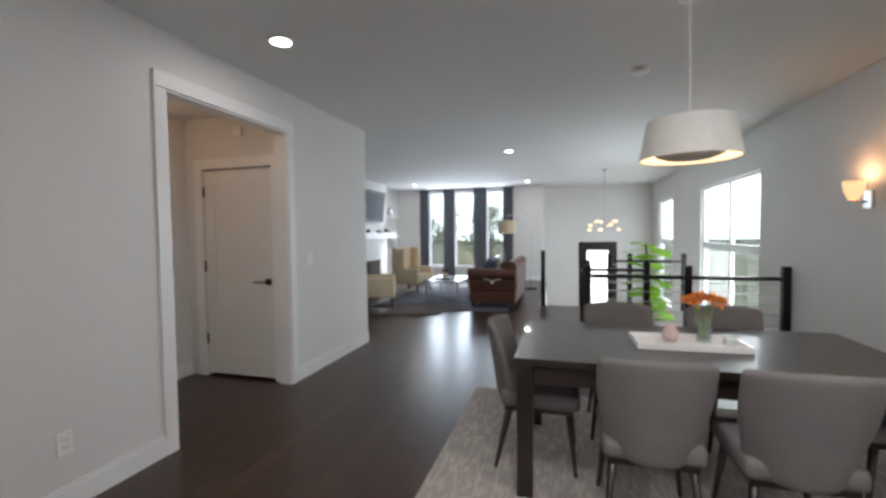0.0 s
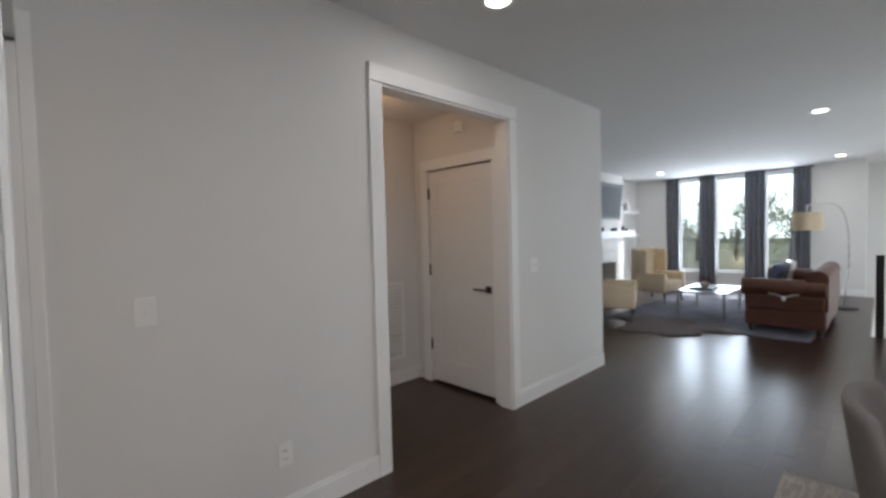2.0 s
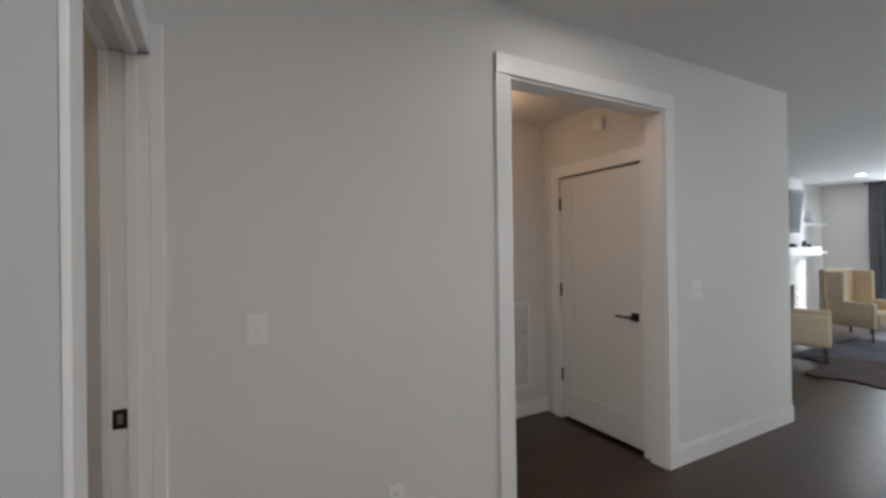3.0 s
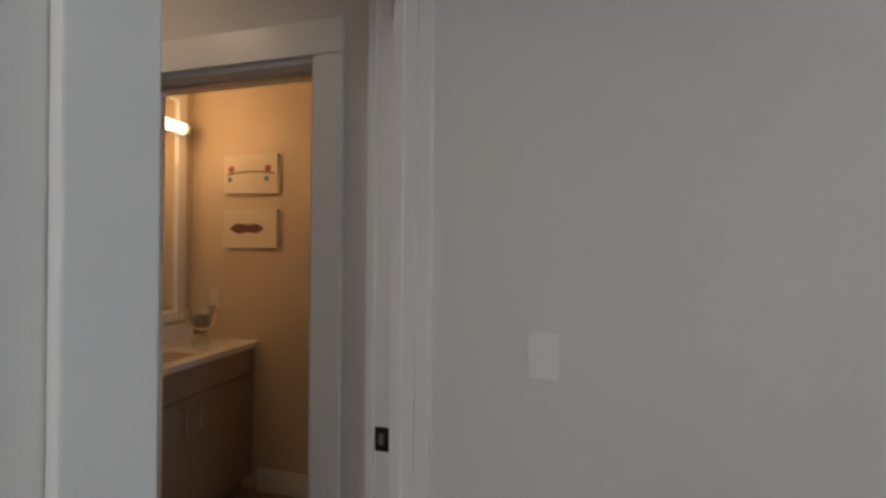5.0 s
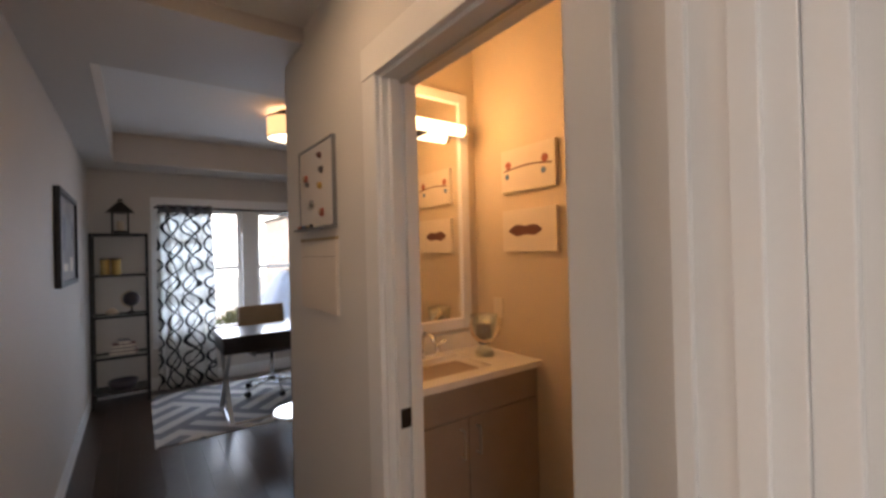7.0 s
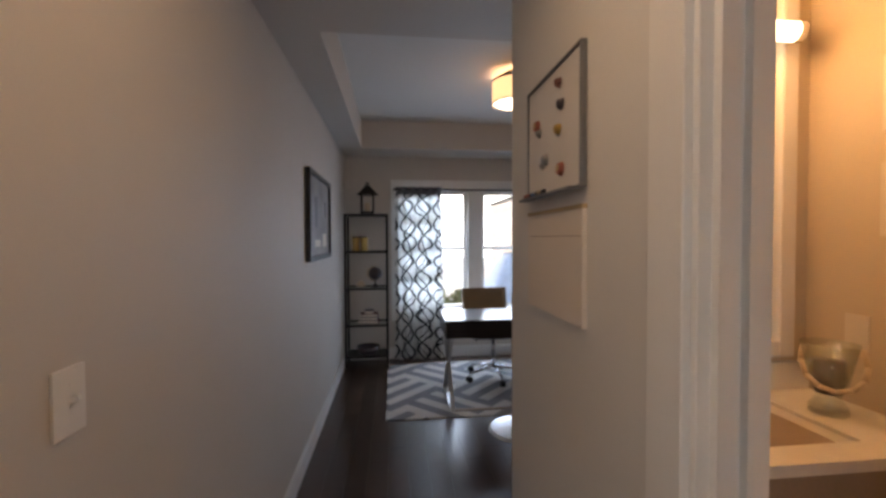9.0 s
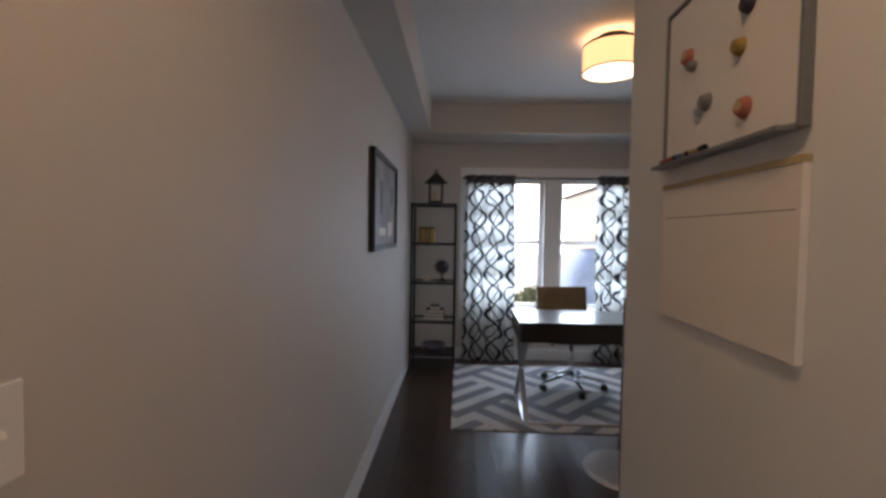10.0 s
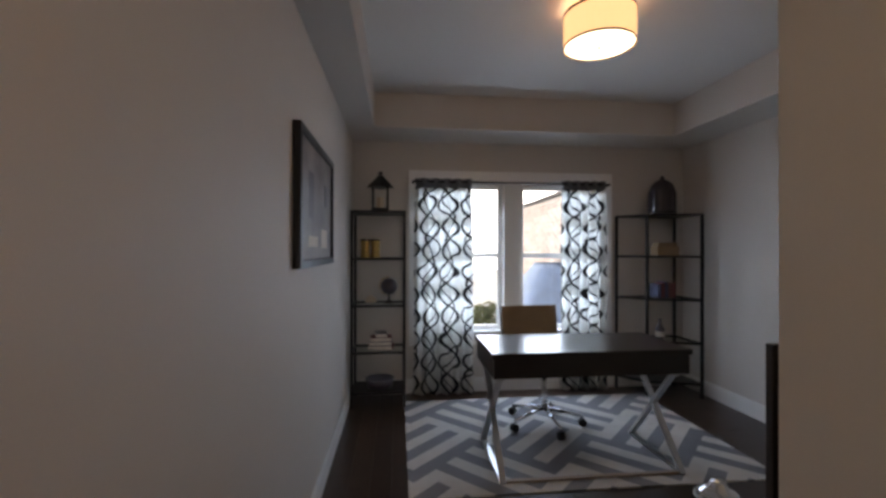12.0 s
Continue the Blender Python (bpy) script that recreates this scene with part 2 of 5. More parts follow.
# office rug: diagonal grey and white key pattern
KEYRUG = mat("key_rug_pile", (1.0, 1.0, 1.0), 0.95, var=0.08, scale=9, grain=300, bump=0.35)
nt, ox, oy, oz = object_xyz(KEYRUG)
du = chain(nt, "MULTIPLY", chain(nt, "ADD", ox, oy), 0.7071)
dv = chain(nt, "MULTIPLY", chain(nt, "SUBTRACT", ox, oy), 0.7071)
CELL, BAND = 0.60, 0.20
fu, fv = chain(nt, "DIVIDE", du, CELL), chain(nt, "DIVIDE", dv, CELL)
chk = chain(nt, "PINGPONG", chain(nt, "ADD", chain(nt, "FLOOR", fu), chain(nt, "FLOOR", fv)), 1.0)
su = chain(nt, "GREATER_THAN", chain(nt, "FRACT", chain(nt, "DIVIDE", du, BAND)), 0.5)
sv = chain(nt, "GREATER_THAN", chain(nt, "FRACT", chain(nt, "DIVIDE", dv, BAND)), 0.5)
pick = chain(nt, "ADD", chain(nt, "MULTIPLY", su, chk), chain(nt, "MULTIPLY", sv, chain(nt, "SUBTRACT", 1.0, chk)))
two_tone(KEYRUG, pick, (0.20, 0.20, 0.215), (0.52, 0.49, 0.46))

# living rug: dark abstract
LIVRUG = mat("living_rug_pile", (0.10, 0.095, 0.125), 0.95, var=0.5, scale=3, grain=60, bump=0.4)
HIDE = mat("cowhide", (0.055, 0.030, 0.022), 0.8, var=0.5, scale=4, grain=200, bump=0.3)

# office curtains: white with dark interlaced curves
OGEE = mat("ogee_curtain", (1.0, 1.0, 1.0), 0.9, var=0.04, scale=6, grain=400, bump=0.15)
nt, ox, oy, oz = object_xyz(OGEE)
wob = nt.nodes.new("ShaderNodeTexNoise")
wob.inputs["Scale"].default_value, wob.inputs["Detail"].default_value = 3.2, 1
wtc = nt.nodes.new("ShaderNodeTexCoord")
nt.links.new(wtc.outputs["Object"], wob.inputs["Vector"])
cell = chain(nt, "MULTIPLY_ADD", chain(nt, "SUBTRACT", wob.outputs["Fac"], 0.5), 0.9, chain(nt, "DIVIDE", ox, 0.20))
lines = None
for sgn, phase, width in ((0.40, 0.0, 0.070), (-0.40, 0.0, 0.077), (0.27, 1.9, 0.038)):
    wave = chain(nt, "SINE", chain(nt, "MULTIPLY_ADD", oz, 2 * math.pi / 0.42, phase))
    d = chain(nt, "ABSOLUTE", chain(nt, "SUBTRACT", chain(nt, "FRACT", chain(nt, "MULTIPLY_ADD", wave, sgn, cell)), 0.5))
    ln = chain(nt, "LESS_THAN", d, width)
    lines = ln if lines is None else chain(nt, "MAXIMUM", lines, ln)
two_tone(OGEE, lines, (0.74, 0.74, 0.72), (0.045, 0.045, 0.05))
tr = nt.nodes.new("ShaderNodeBsdfTranslucent")
ms = nt.nodes.new("ShaderNodeMixShader")
ms.inputs[0].default_value = 0.6
pb = nt.nodes["Principled BSDF"]
nt.links.new(pb.inputs["Base Color"].links[0].from_socket, tr.inputs["Color"])
nt.links.new(pb.outputs[0], ms.inputs[1])
nt.links.new(tr.outputs[0], ms.inputs[2])
nt.links.new(ms.outputs[0], nt.nodes["Material Output"].inputs["Surface"])


# ---------------- mesh helpers ----------------
def box(bm, x0, x1, y0, y1, z0, z1, bevel=0.0, m=None):
    r = bmesh.ops.create_cube(bm, size=1.0)
    vs = r["verts"]
    for v in vs:
        v.co = Vector(((x0 + x1) / 2 + v.co.x * (x1 - x0), (y0 + y1) / 2 + v.co.y * (y1 - y0), (z0 + z1) / 2 + v.co.z * (z1 - z0)))
    if m is not None:
        bmesh.ops.transform(bm, matrix=m, verts=vs)
    if bevel:
        es = list({e for v in vs for e in v.link_edges})
        bmesh.ops.bevel(bm, geom=es, offset=bevel, segments=2, affect="EDGES", profile=0.6)
    return bm


def Bx(*a, bevel=0.0, m=None):
    return box(bmesh.new(), *a, bevel=bevel, m=m)


def tube(bm, p0, p1, r0, r1=None, n=12):
    p0, p1 = Vector(p0), Vector(p1)
    r1 = r0 if r1 is None else r1
    d = p1 - p0
    m = Matrix.Translation((p0 + p1) / 2) @ d.to_track_quat("Z", "Y").to_matrix().to_4x4()
    bmesh.ops.create_cone(bm, cap_ends=True, segments=n, radius1=r0, radius2=r1, depth=d.length, matrix=m)
    return bm


def Tb(*a, **k):
    return tube(bmesh.new(), *a, **k)


def lathe(profile, n=24, at=(0, 0, 0)):
    """A turned shape from (radius, height) pairs."""
    bm = bmesh.new()
    rings = []
    for r, z in profile:
        rings.append([bm.verts.new((at[0] + r * math.cos(2 * math.pi * i / n), at[1] + r * math.sin(2 * math.pi * i / n), at[2] + z)) for i in range(n)])
    for a, b in zip(rings, rings[1:]):
        for i in range(n):
            bm.faces.new((a[i], a[(i + 1) % n], b[(i + 1) % n], b[i]))
    return bm


def sheet(fn, nu, nv):
    """A grid surface from fn(u, v), both 0 to 1."""
    bm = bmesh.new()
    g = [[bm.verts.new(fn(i / nu, j / nv)) for j in range(nv + 1)] for i in range(nu + 1)]
    for i in range(nu):
        for j in range(nv):
            bm.faces.new((g[i][j], g[i + 1][j], g[i + 1][j + 1], g[i][j + 1]))
    return bm


def path_tube(points, r, n=8):
    bm = bmesh.new()
    for a, b in zip(points, points[1:]):
        tube(bm, a, b, r, n=n)
    for p in points[1:-1]:
        bmesh.ops.create_uvsphere(bm, u_segments=n, v_segments=6, radius=r, matrix=Matrix.Translation(p))
    return bm


def part(name, bm, material, parent=None, label="", smooth=False, thick=0.0, sub=0):
    me = bpy.data.meshes.new(name)
    bmesh.ops.recalc_face_normals(bm, faces=bm.faces)
    bm.to_mesh(me)
    bm.free()
    me.materials.append(material)
    if smooth:
        for p in me.polygons:
            p.use_smooth = True
    ob = new(name, me)
    if parent is not None:
        ob.parent = parent
    if thick:
        s = ob.modifiers.new("thickness", "SOLIDIFY")
        s.thickness, s.offset = thick, 0
    if sub:
        s = ob.modifiers.new("rounding", "SUBSURF")
        s.levels = s.render_levels = sub
    if label:
        tagged(ob, label)
    return ob


def thing(name, label, category, group="", at=(0, 0, 0), rz=0, kind=""):
    ob = new(name)
    ob.empty_display_size = 0.1
    ob.matrix_world = pose(*at, 0, 0, rz)
    return tagged(ob, label, category, group, kind)


def struct(name, bm, material, label, category="wall", parent=None):
    return tagged(part(name, bm, material, parent), label, category, kind="structure")


def boxes(rows, bevel=0.0):
    bm = bmesh.new()
    for r in rows:
        box(bm, *r, bevel=bevel)
    return bm


# ---------------- large structure ----------------
H = 2.74
XR, YF, YB = 4.88, 13.0, -3.6      # window side, far wall, back of the kitchen
YD = 13.70                         # foyer wall with the front door
HX = 1.02                          # hall's own wall
OY = -4.50                         # office window wall
struct("wall_main", boxes([(-0.12, 0, -1.015, 0.0, 0, H), (-0.12, 0, 0.0, 0.71, 2.0, H), (-0.12, 0, 0.71, 2.595, 0, H), (-0.12, 0, 2.595, 3.85, 2.37, H), (-0.12, 0, 3.85, 5.48, 0, H)]), WALL, "plain pale grey painted wall with two cased openings")
struct("wall_pocket", boxes([(0.0, 1.14, 0.90, 1.0, 2.17, H), (0.80, 1.14, 0.90, 1.0, 0, 2.17)]), WALL, "pale grey wall above and beside the pocket door opening")
struct("wall_hall", boxes([(HX, 1.14, OY, 0.90, 0, H)]), WALL_OFFICE, "long greige painted wall of the hall and office")
struct("wall_kitchen_side", boxes([(1.14, 1.16, YB, 1.0, 0, H)]), WALL, "pale grey painted wall")
struct("wall_back", boxes([(1.14, XR, YB - 0.12, YB, 0, H)]), WALL, "pale grey painted wall")
struct("wall_living_return", boxes([(-2.6, -0.12, 5.31, 5.48, 0, H)]), WALL, "pale grey painted wall")
struct("wall_living", boxes([(-2.72, -2.6, 5.31, YF + 0.15, 0, H)]), WALL, "off-white wall behind the fireplace")
WINF = [(-1.53, -1.03), (-0.72, -0.10), (0.25, 0.77)]
rows, last = [], -2.72
for a, b in WINF:
    rows += [(last, a, YF, YF + 0.15, 0, H), (a, b, YF, YF + 0.15, 0, 0.39), (a, b, YF, YF + 0.15, 2.64, H)]
    last = b
rows.append((last, 1.87, YF, YF + 0.15, 0, H))
struct("wall_far", boxes(rows), WALL, "off-white wall with three tall windows")
struct("wall_foyer", boxes([(1.75, 2.98, YD, YD + 0.15, -1.2, H), (3.84, XR, YD, YD + 0.15, -1.2, H), (2.98, 3.84, YD, YD + 0.15, 0.99, H), (1.75, 1.87, YF + 0.15, YD, -1.2, H)]), WALL, "off-white foyer wall around the front door")
WINR = [(6.75, 9.25), (11.35, 12.9)]
rows, last = [], YB
for a, b in WINR:
    rows += [(XR, XR + 0.15, last, a, -1.2, H), (XR, XR + 0.15, a, b, -1.2, -0.38), (XR, XR + 0.15, a, b, 2.18, H)]
    last = b
rows.append((XR, XR + 0.15, last, YD + 0.15, -1.2, H))
struct("wall_right", boxes(rows), WALL, "off-white wall with tall foyer windows")
struct("wall_alcove", boxes([(-1.32, -1.2, 2.28, 5.31, 0, H), (-1.2, -0.12, 2.28, 2.40, 0, H), (-1.2, -1.0, 3.88, 3.95, 0, H), (-0.19, -0.12, 3.88, 3.95, 0, H), (-1.0, -0.19, 3.88, 3.95, 2.08, H)]), WALL, "pale grey walls of the small alcove")
struct("wall_bath", boxes([(-1.17, -1.05, -0.80, 2.28, 0, H), (-1.05, -0.12, 0.93, 1.05, 0, H)]), WALL_BATH, "tan painted walls of the powder room")
struct("wall_office_near", boxes([(-2.42, -0.12, -1.015, -0.80, 0, H)]), WALL_BATH, "tan painted partition between powder room and office")
struct("wall_office_side", boxes([(-2.42, -2.30, OY - 0.15, -1.03, 0, H)]), WALL_OFFICE, "greige painted office wall")
OWX = [(-1.42, -0.60), (-0.43, 0.38)]
struct("wall_office_window", boxes([(-2.30, -1.42, OY - 0.15, OY, 0, H), (0.38, 1.14, OY - 0.15, OY, 0, H), (-0.60, -0.43, OY - 0.15, OY, 0.58, 2.0), (-1.42, 0.38, OY - 0.15, OY, 0, 0.58), (-1.42, 0.38, OY - 0.15, OY, 2.0, H)]), WALL_OFFICE, "greige painted wall with a double window")

# ceilings
struct("ceiling_main", boxes([(-2.72, XR, 0.90, YF, H, H + 0.1), (1.75, XR, YF, YD, H, H + 0.1), (1.14, XR + 0.15, YB, 0.90, H, H + 0.1)]), CEIL, "flat white ceiling", "ceiling")
struct("ceiling_hall", boxes([(0, HX, -0.72, 0.90, 2.46, 2.52)]), CEIL, "low white hall ceiling", "ceiling")
struct("ceiling_office", boxes([(-2.30, HX, OY, -1.03, 2.68, H + 0.1)]), CEIL, "recessed white tray ceiling", "ceiling")
struct("ceiling_soffit", boxes([(0.79, HX, OY, -1.45, 2.39, 2.68), (-2.30, -1.87, OY, -1.03, 2.39, 2.68), (-1.87, 0.79, OY, -4.02, 2.39, 2.68), (-1.87, 0.0, -1.45, -1.03, 2.39, 2.68), (0.0, HX, -1.45, -0.72, 2.39, 2.68)]), WALL_OFFICE, "boxed soffit around the tray ceiling", "ceiling")
struct("ceiling_alcove", boxes([(-1.2, -0.12, 2.40, 3.88, 2.58, 2.66)]), CEIL, "white alcove ceiling", "ceiling")
struct("ceiling_bath", boxes([(-1.05, -0.12, -0.80, 0.93, 2.68, H)]), CEIL, "white powder room ceiling", "ceiling")

# subfloors and lower foyer
floor = struct("floor", boxes([(-2.6, 2.78, 5.48, 8.8, -0.2, -0.022), (-2.6, 2.0, 8.8, YF, -0.2, -0.022), (0, XR, 1.06, 5.48, -0.2, -0.022), (2.78, XR, 5.48, 5.9, -0.2, -0.022), (1.14, XR, YB, 1.06, -0.2, -0.022), (-1.2, 0, 2.40, 5.31, -0.2, -0.022), (0, HX, -1.03, 1.06, -0.2, -0.022), (-2.30, HX, OY, -1.03, -0.2, -0.022)]), DARKWOOD, "dark stained hardwood floor", "floor")
bath_floor = struct("floor_bath", boxes([(-1.05, -0.12, -0.80, 0.93, -0.2, -0.012), (-0.12, 0, 0.0, 0.71, -0.2, -0.004)]), MORTAR, "tiled powder room floor", "floor")
struct("floor_foyer", boxes([(1.75, XR, 5.9, YD, -1.35, -1.2)]), TILE, "lower foyer floor", "floor")
struct("wall_stair_side", boxes([(2.66, 2.78, 5.9, 8.8, -1.2, -0.2), (1.88, 2.0, 8.8, 12.85, -1.2, -0.2), (2.0, 2.66, 8.8, 8.9, -1.2, -0.2)]), WALL, "white side wall of the stairwell")

# trims
TRB = "white painted baseboard"


def baseboard(rows):
    """Boards 0.13 high with a thinner cap, from (x0, x1, y0, y1) footprints."""
    for x0, x1, y0, y1 in rows:
        bm = Bx(x0, x1, y0, y1, -0.02, 0.115, bevel=0.002)
        along_y = (y1 - y0) > (x1 - x0)
        if along_y:
            cx = (x0 + x1) / 2
            box(bm, cx - 0.004, cx + 0.004, y0, y1, 0.115, 0.135, bevel=0.002)
        else:
            cy = (y0 + y1) / 2
            box(bm, x0, x1, cy - 0.004, cy + 0.004, 0.115, 0.135, bevel=0.002)
        struct("baseboard", bm, TRIM, TRB, "baseboard")


baseboard([(0.0, 0.015, 1.09, 2.503), (0.0, 0.015, 3.942, 5.48), (-1.2, -1.185, 2.40, 3.88), (-1.185, -0.12, 2.40, 2.415), (HX - 0.015, HX, OY, 0.90),
           (0.0, 0.015, -1.015, -0.112), (-0.12, 0.0, -1.030, -1.015), (-2.30, -2.285, OY + 0.015, -1.03), (-2.285, HX - 0.015, OY, OY + 0.015),
           (-1.05, -1.035, -0.30, 0.93), (-2.6, 1.87, YF - 0.015, YF), (XR - 0.015, XR, YB, 5.9), (0.874, 1.14, 1.0, 1.015), (-0.3, 0.0, 5.48, 5.445)])


def casing_y(name, x, side, y0, y1, top, w=0.092):
    """Door casing on a wall face at x that faces side, round an opening from y0 to y1."""
    a, b = (x, x + 0.018 * side) if side > 0 else (x - 0.018, x)
    t = tagged(new(name), "white painted flat door casing", "trim", kind="structure")
    part("side_casing", Bx(a, b, y0 - w, y0, -0.02, top, bevel=0.003), TRIM, t)
    part("side_casing", Bx(a, b, y1, y1 + w, -0.02, top, bevel=0.003), TRIM, t)
    part("head_casing", Bx(a, b + 0.003 * side, y0 - w, y1 + w, top + 0.001, top + w + 0.01, bevel=0.003), TRIM, t)
    part("jamb", Bx(-0.123, 0.003, y0, y0 + 0.014, -0.02, top, bevel=0.002), TRIM, t)
    part("jamb", Bx(-0.123, 0.003, y1 - 0.014, y1, -0.02, top, bevel=0.002), TRIM, t)
    part("head_jamb", Bx(-0.123, 0.003, y0 + 0.014, y1 - 0.014, top - 0.014, top, bevel=0.002), TRIM, t)
    return t


casing_y("trim_alcove", 0.0, 1, 2.595, 3.85, 2.37)
tb = casing_y("trim_bath", 0.0, 1, 0.0, 0.71, 2.0)
part("stop", Bx(-0.095, -0.07, 0.014, 0.030, -0.02, 1.985), TRIM, tb)
part("stop", Bx(-0.050, -0.02, 0.014, 0.030, -0.02, 1.985), TRIM, tb)
part("track", Bx(-0.068, -0.052, 0.03, 0.695, 1.976, 1.985), STEEL, tb, "grey pocket door track")
# pocket door pull plate on the jamb
part("strike_plate", boxes([(-0.066, -0.030, 0.030, 0.033, 0.905, 0.965)], 0.001), BRONZE, tb, "dark bronze pocket door plate")

# cased pocket opening into the hall
tp = tagged(new("trim_pocket"), "white stepped jambs and head of the pocket door opening", "trim", kind="structure")
for nm, x0, x1 in (("jamb", 0.0, 0.030), ("jamb", 0.782, 0.802)):
    part(nm, Bx(x0, x1, 0.896, 1.034 if x0 < 0.5 else 1.003, -0.02, 2.15, bevel=0.002), TRIM, tp)
part("stop", Bx(0.030, 0.042, 0.896, 0.920, -0.02, 2.14, bevel=0.002), TRIM, tp)
part("stop", Bx(0.030, 0.042, 0.968, 1.000, -0.02, 2.14, bevel=0.002), TRIM, tp)
part("edge_casing", Bx(0.0, 0.024, 1.0345, 1.075, -0.02, 2.27, bevel=0.003), TRIM, tp)
part("side_casing", Bx(0.782, 0.873, 1.001, 1.016, -0.02, 2.17, bevel=0.003), TRIM, tp)
part("head_casing", Bx(0.001, 0.905, 1.001, 1.034, 2.171, 2.27, bevel=0.003), TRIM, tp)
part("head_jamb", Bx(0.030, 0.782, 0.896, 1.003, 2.15, 2.17, bevel=0.002), TRIM, tp)
part("head_stop", Bx(0.042, 0.782, 0.896, 0.920, 2.138, 2.15, bevel=0.002), TRIM, tp)
part("head_stop", Bx(0.042, 0.782, 0.968, 1.000, 2.138, 2.15, bevel=0.002), TRIM, tp)
sp = part("strike_plate", boxes([(0.030, 0.034, 0.924, 0.964, 0.88, 0.945)], 0.001), BRONZE, tp, "dark bronze latch plate")
part("keeper", Bx(0.034, 0.036, 0.937, 0.951, 0.898, 0.928), STEEL, sp)

# window units


def window_unit(name, label, axis, at, a, b, z0, z1, out, bars_h=(), bars_v=(), rail=0.022, clear=None):
    """A window in a wall. axis 'x': the wall runs along x at y = at; out is the outward sign."""
    w = tagged(new(name), label, "window", kind="structure")
    f = 0.045

    def bx(u0, u1, d0, d1, q0, q1):
        d0, d1 = sorted((at + out * d0, at + out * d1))
        return Bx(u0, u1, d0, d1, q0, q1, bevel=0.003) if axis == "x" else Bx(d0, d1, u0, u1, q0, q1, bevel=0.003)

    for u0, u1, q0, q1 in ((a, a + f, z0, z1), (b - f, b, z0, z1), (a + f, b - f, z0, z0 + f), (a + f, b - f, z1 - f, z1)):
        part("window_frame", bx(u0, u1, 0.05, 0.11, q0, q1), TRIM, w)
    for q in bars_h:
        part("meeting_rail", bx(a + f, b - f, 0.055, 0.105, q - rail, q + rail), TRIM, w)
    for u in bars_v:
        part("mullion", bx(u - 0.04, u + 0.04, 0.052, 0.108, z0 + f, z1 - f), TRIM, w)
    us = [a + f, *[v for u in bars_v for v in (u - 0.04, u + 0.04)], b - f]
    qs = [z0 + f, *[v for q in bars_h for v in (q - rail, q + rail)], z1 - f]
    for u0, u1 in zip(us[::2], us[1::2]):
        for q0, q1 in zip(qs[::2], qs[1::2]):
            p = part("pane", bx(u0, u1, 0.078, 0.083, q0, q1), clear or GLASS, w)
            p.visible_shadow = False
    part("window_sill", bx(a - 0.03, b + 0.03, -0.03, 0.05, z0 - 0.025, z0 - 0.001), TRIM, w)
    return w


for i, (a, b) in enumerate(WINF):
    window_unit("window_%d" % (i + 1), "tall bright white-framed fixed window", "x", YF, a, b, 0.39, 2.64, 1, clear=CLEAR)
window_unit("window_4", "large white double-hung pair of foyer windows", "y", XR, 6.75, 9.25, -0.38, 2.18, 1, (1.13,), (7.95,), rail=0.06, clear=CLEAR)
window_unit("window_5", "tall white foyer window", "y", XR, 11.35, 12.9, -0.38, 2.18, 1, (1.13,), rail=0.06, clear=CLEAR)
window_unit("window_6", "white double-hung office window", "x", OY, OWX[0][0], OWX[0][1], 0.58, 2.0, -1, (1.31,))
window_unit("window_7", "white double-hung office window beside its twin", "x", OY, OWX[1][0], OWX[1][1], 0.58, 2.0, -1, (1.31,))
oc = tagged(new("trim_office_window"), "white window casing with mullion and apron", "trim", kind="structure")
for x0, x1, z0, z1 in ((-1.53, -1.42, 0.50, 2.0), (0.38, 0.49, 0.50, 2.0), (-1.53, 0.49, 2.001, 2.12), (-0.60, -0.43, 0.61, 2.0), (-1.53, 0.49, 0.45, 0.549)):
    part("casing", Bx(x0, x1, OY, OY + 0.02, z0, z1, bevel=0.003), TRIM, oc)

# alcove door
door = tagged(new("door_1"), "closed white single-panel door with bronze lever", "door", kind="structure")
DY = 3.88
leaf = part("leaf", Bx(-0.99, -0.20, DY + 0.012, DY + 0.05, 0.030, 2.06, bevel=0.003), DOORP, door)
for x0, x1, z0, z1 in ((-0.99, -0.87, 0.030, 2.06), (-0.32, -0.20, 0.030, 2.06), (-0.87, -0.32, 0.030, 0.25), (-0.87, -0.32, 1.93, 2.06)):
    part("stile", Bx(x0, x1, DY + 0.002, DY + 0.013, z0, z1, bevel=0.003), DOORP, door)
for z in (0.38, 1.11, 1.85):
    h = part("hinge", Bx(-1.002, -0.985, DY - 0.006, DY + 0.002, z - 0.05, z + 0.05), BRONZE, door, "bronze hinge")
    part("pin", Tb((-0.993, DY - 0.008, z - 0.055), (-0.993, DY - 0.008, z + 0.055), 0.006, n=8), BRONZE, h)
handle = part("door_handle", Bx(-0.285, -0.225, DY - 0.007, DY + 0.002, 0.935, 0.995, bevel=0.002), BRONZE, door, "square bronze lever handle")
part("lever", box(Tb((-0.255, DY - 0.007, 0.965), (-0.255, DY - 0.05, 0.965), 0.009), -0.385, -0.245, DY - 0.058, DY - 0.046, 0.957, 0.973, bevel=0.002), BRONZE, handle)
for x0, x1, z0, z1 in ((-1.095, -1.004, 0, 2.075), (-0.188, -0.125, 0, 2.075), (-1.095, -0.125, 2.076, 2.175)):
    part("casing", Bx(x0, x1, DY - 0.018, DY, z0 - 0.0, z1, bevel=0.003), TRIM, door)
gr = thing("wall_vent", "white louvred return-air grille low on the wall", "vent")
part("frame", boxes([(-1.2, -1.186, 3.28, 3.31, 0.25, 1.0), (-1.2, -1.186, 3.66, 3.69, 0.25, 1.0), (-1.2, -1.186, 3.31, 3.66, 0.25, 0.28), (-1.2, -1.186, 3.31, 3.66, 0.97, 1.0)], 0.002), TRIM, gr)
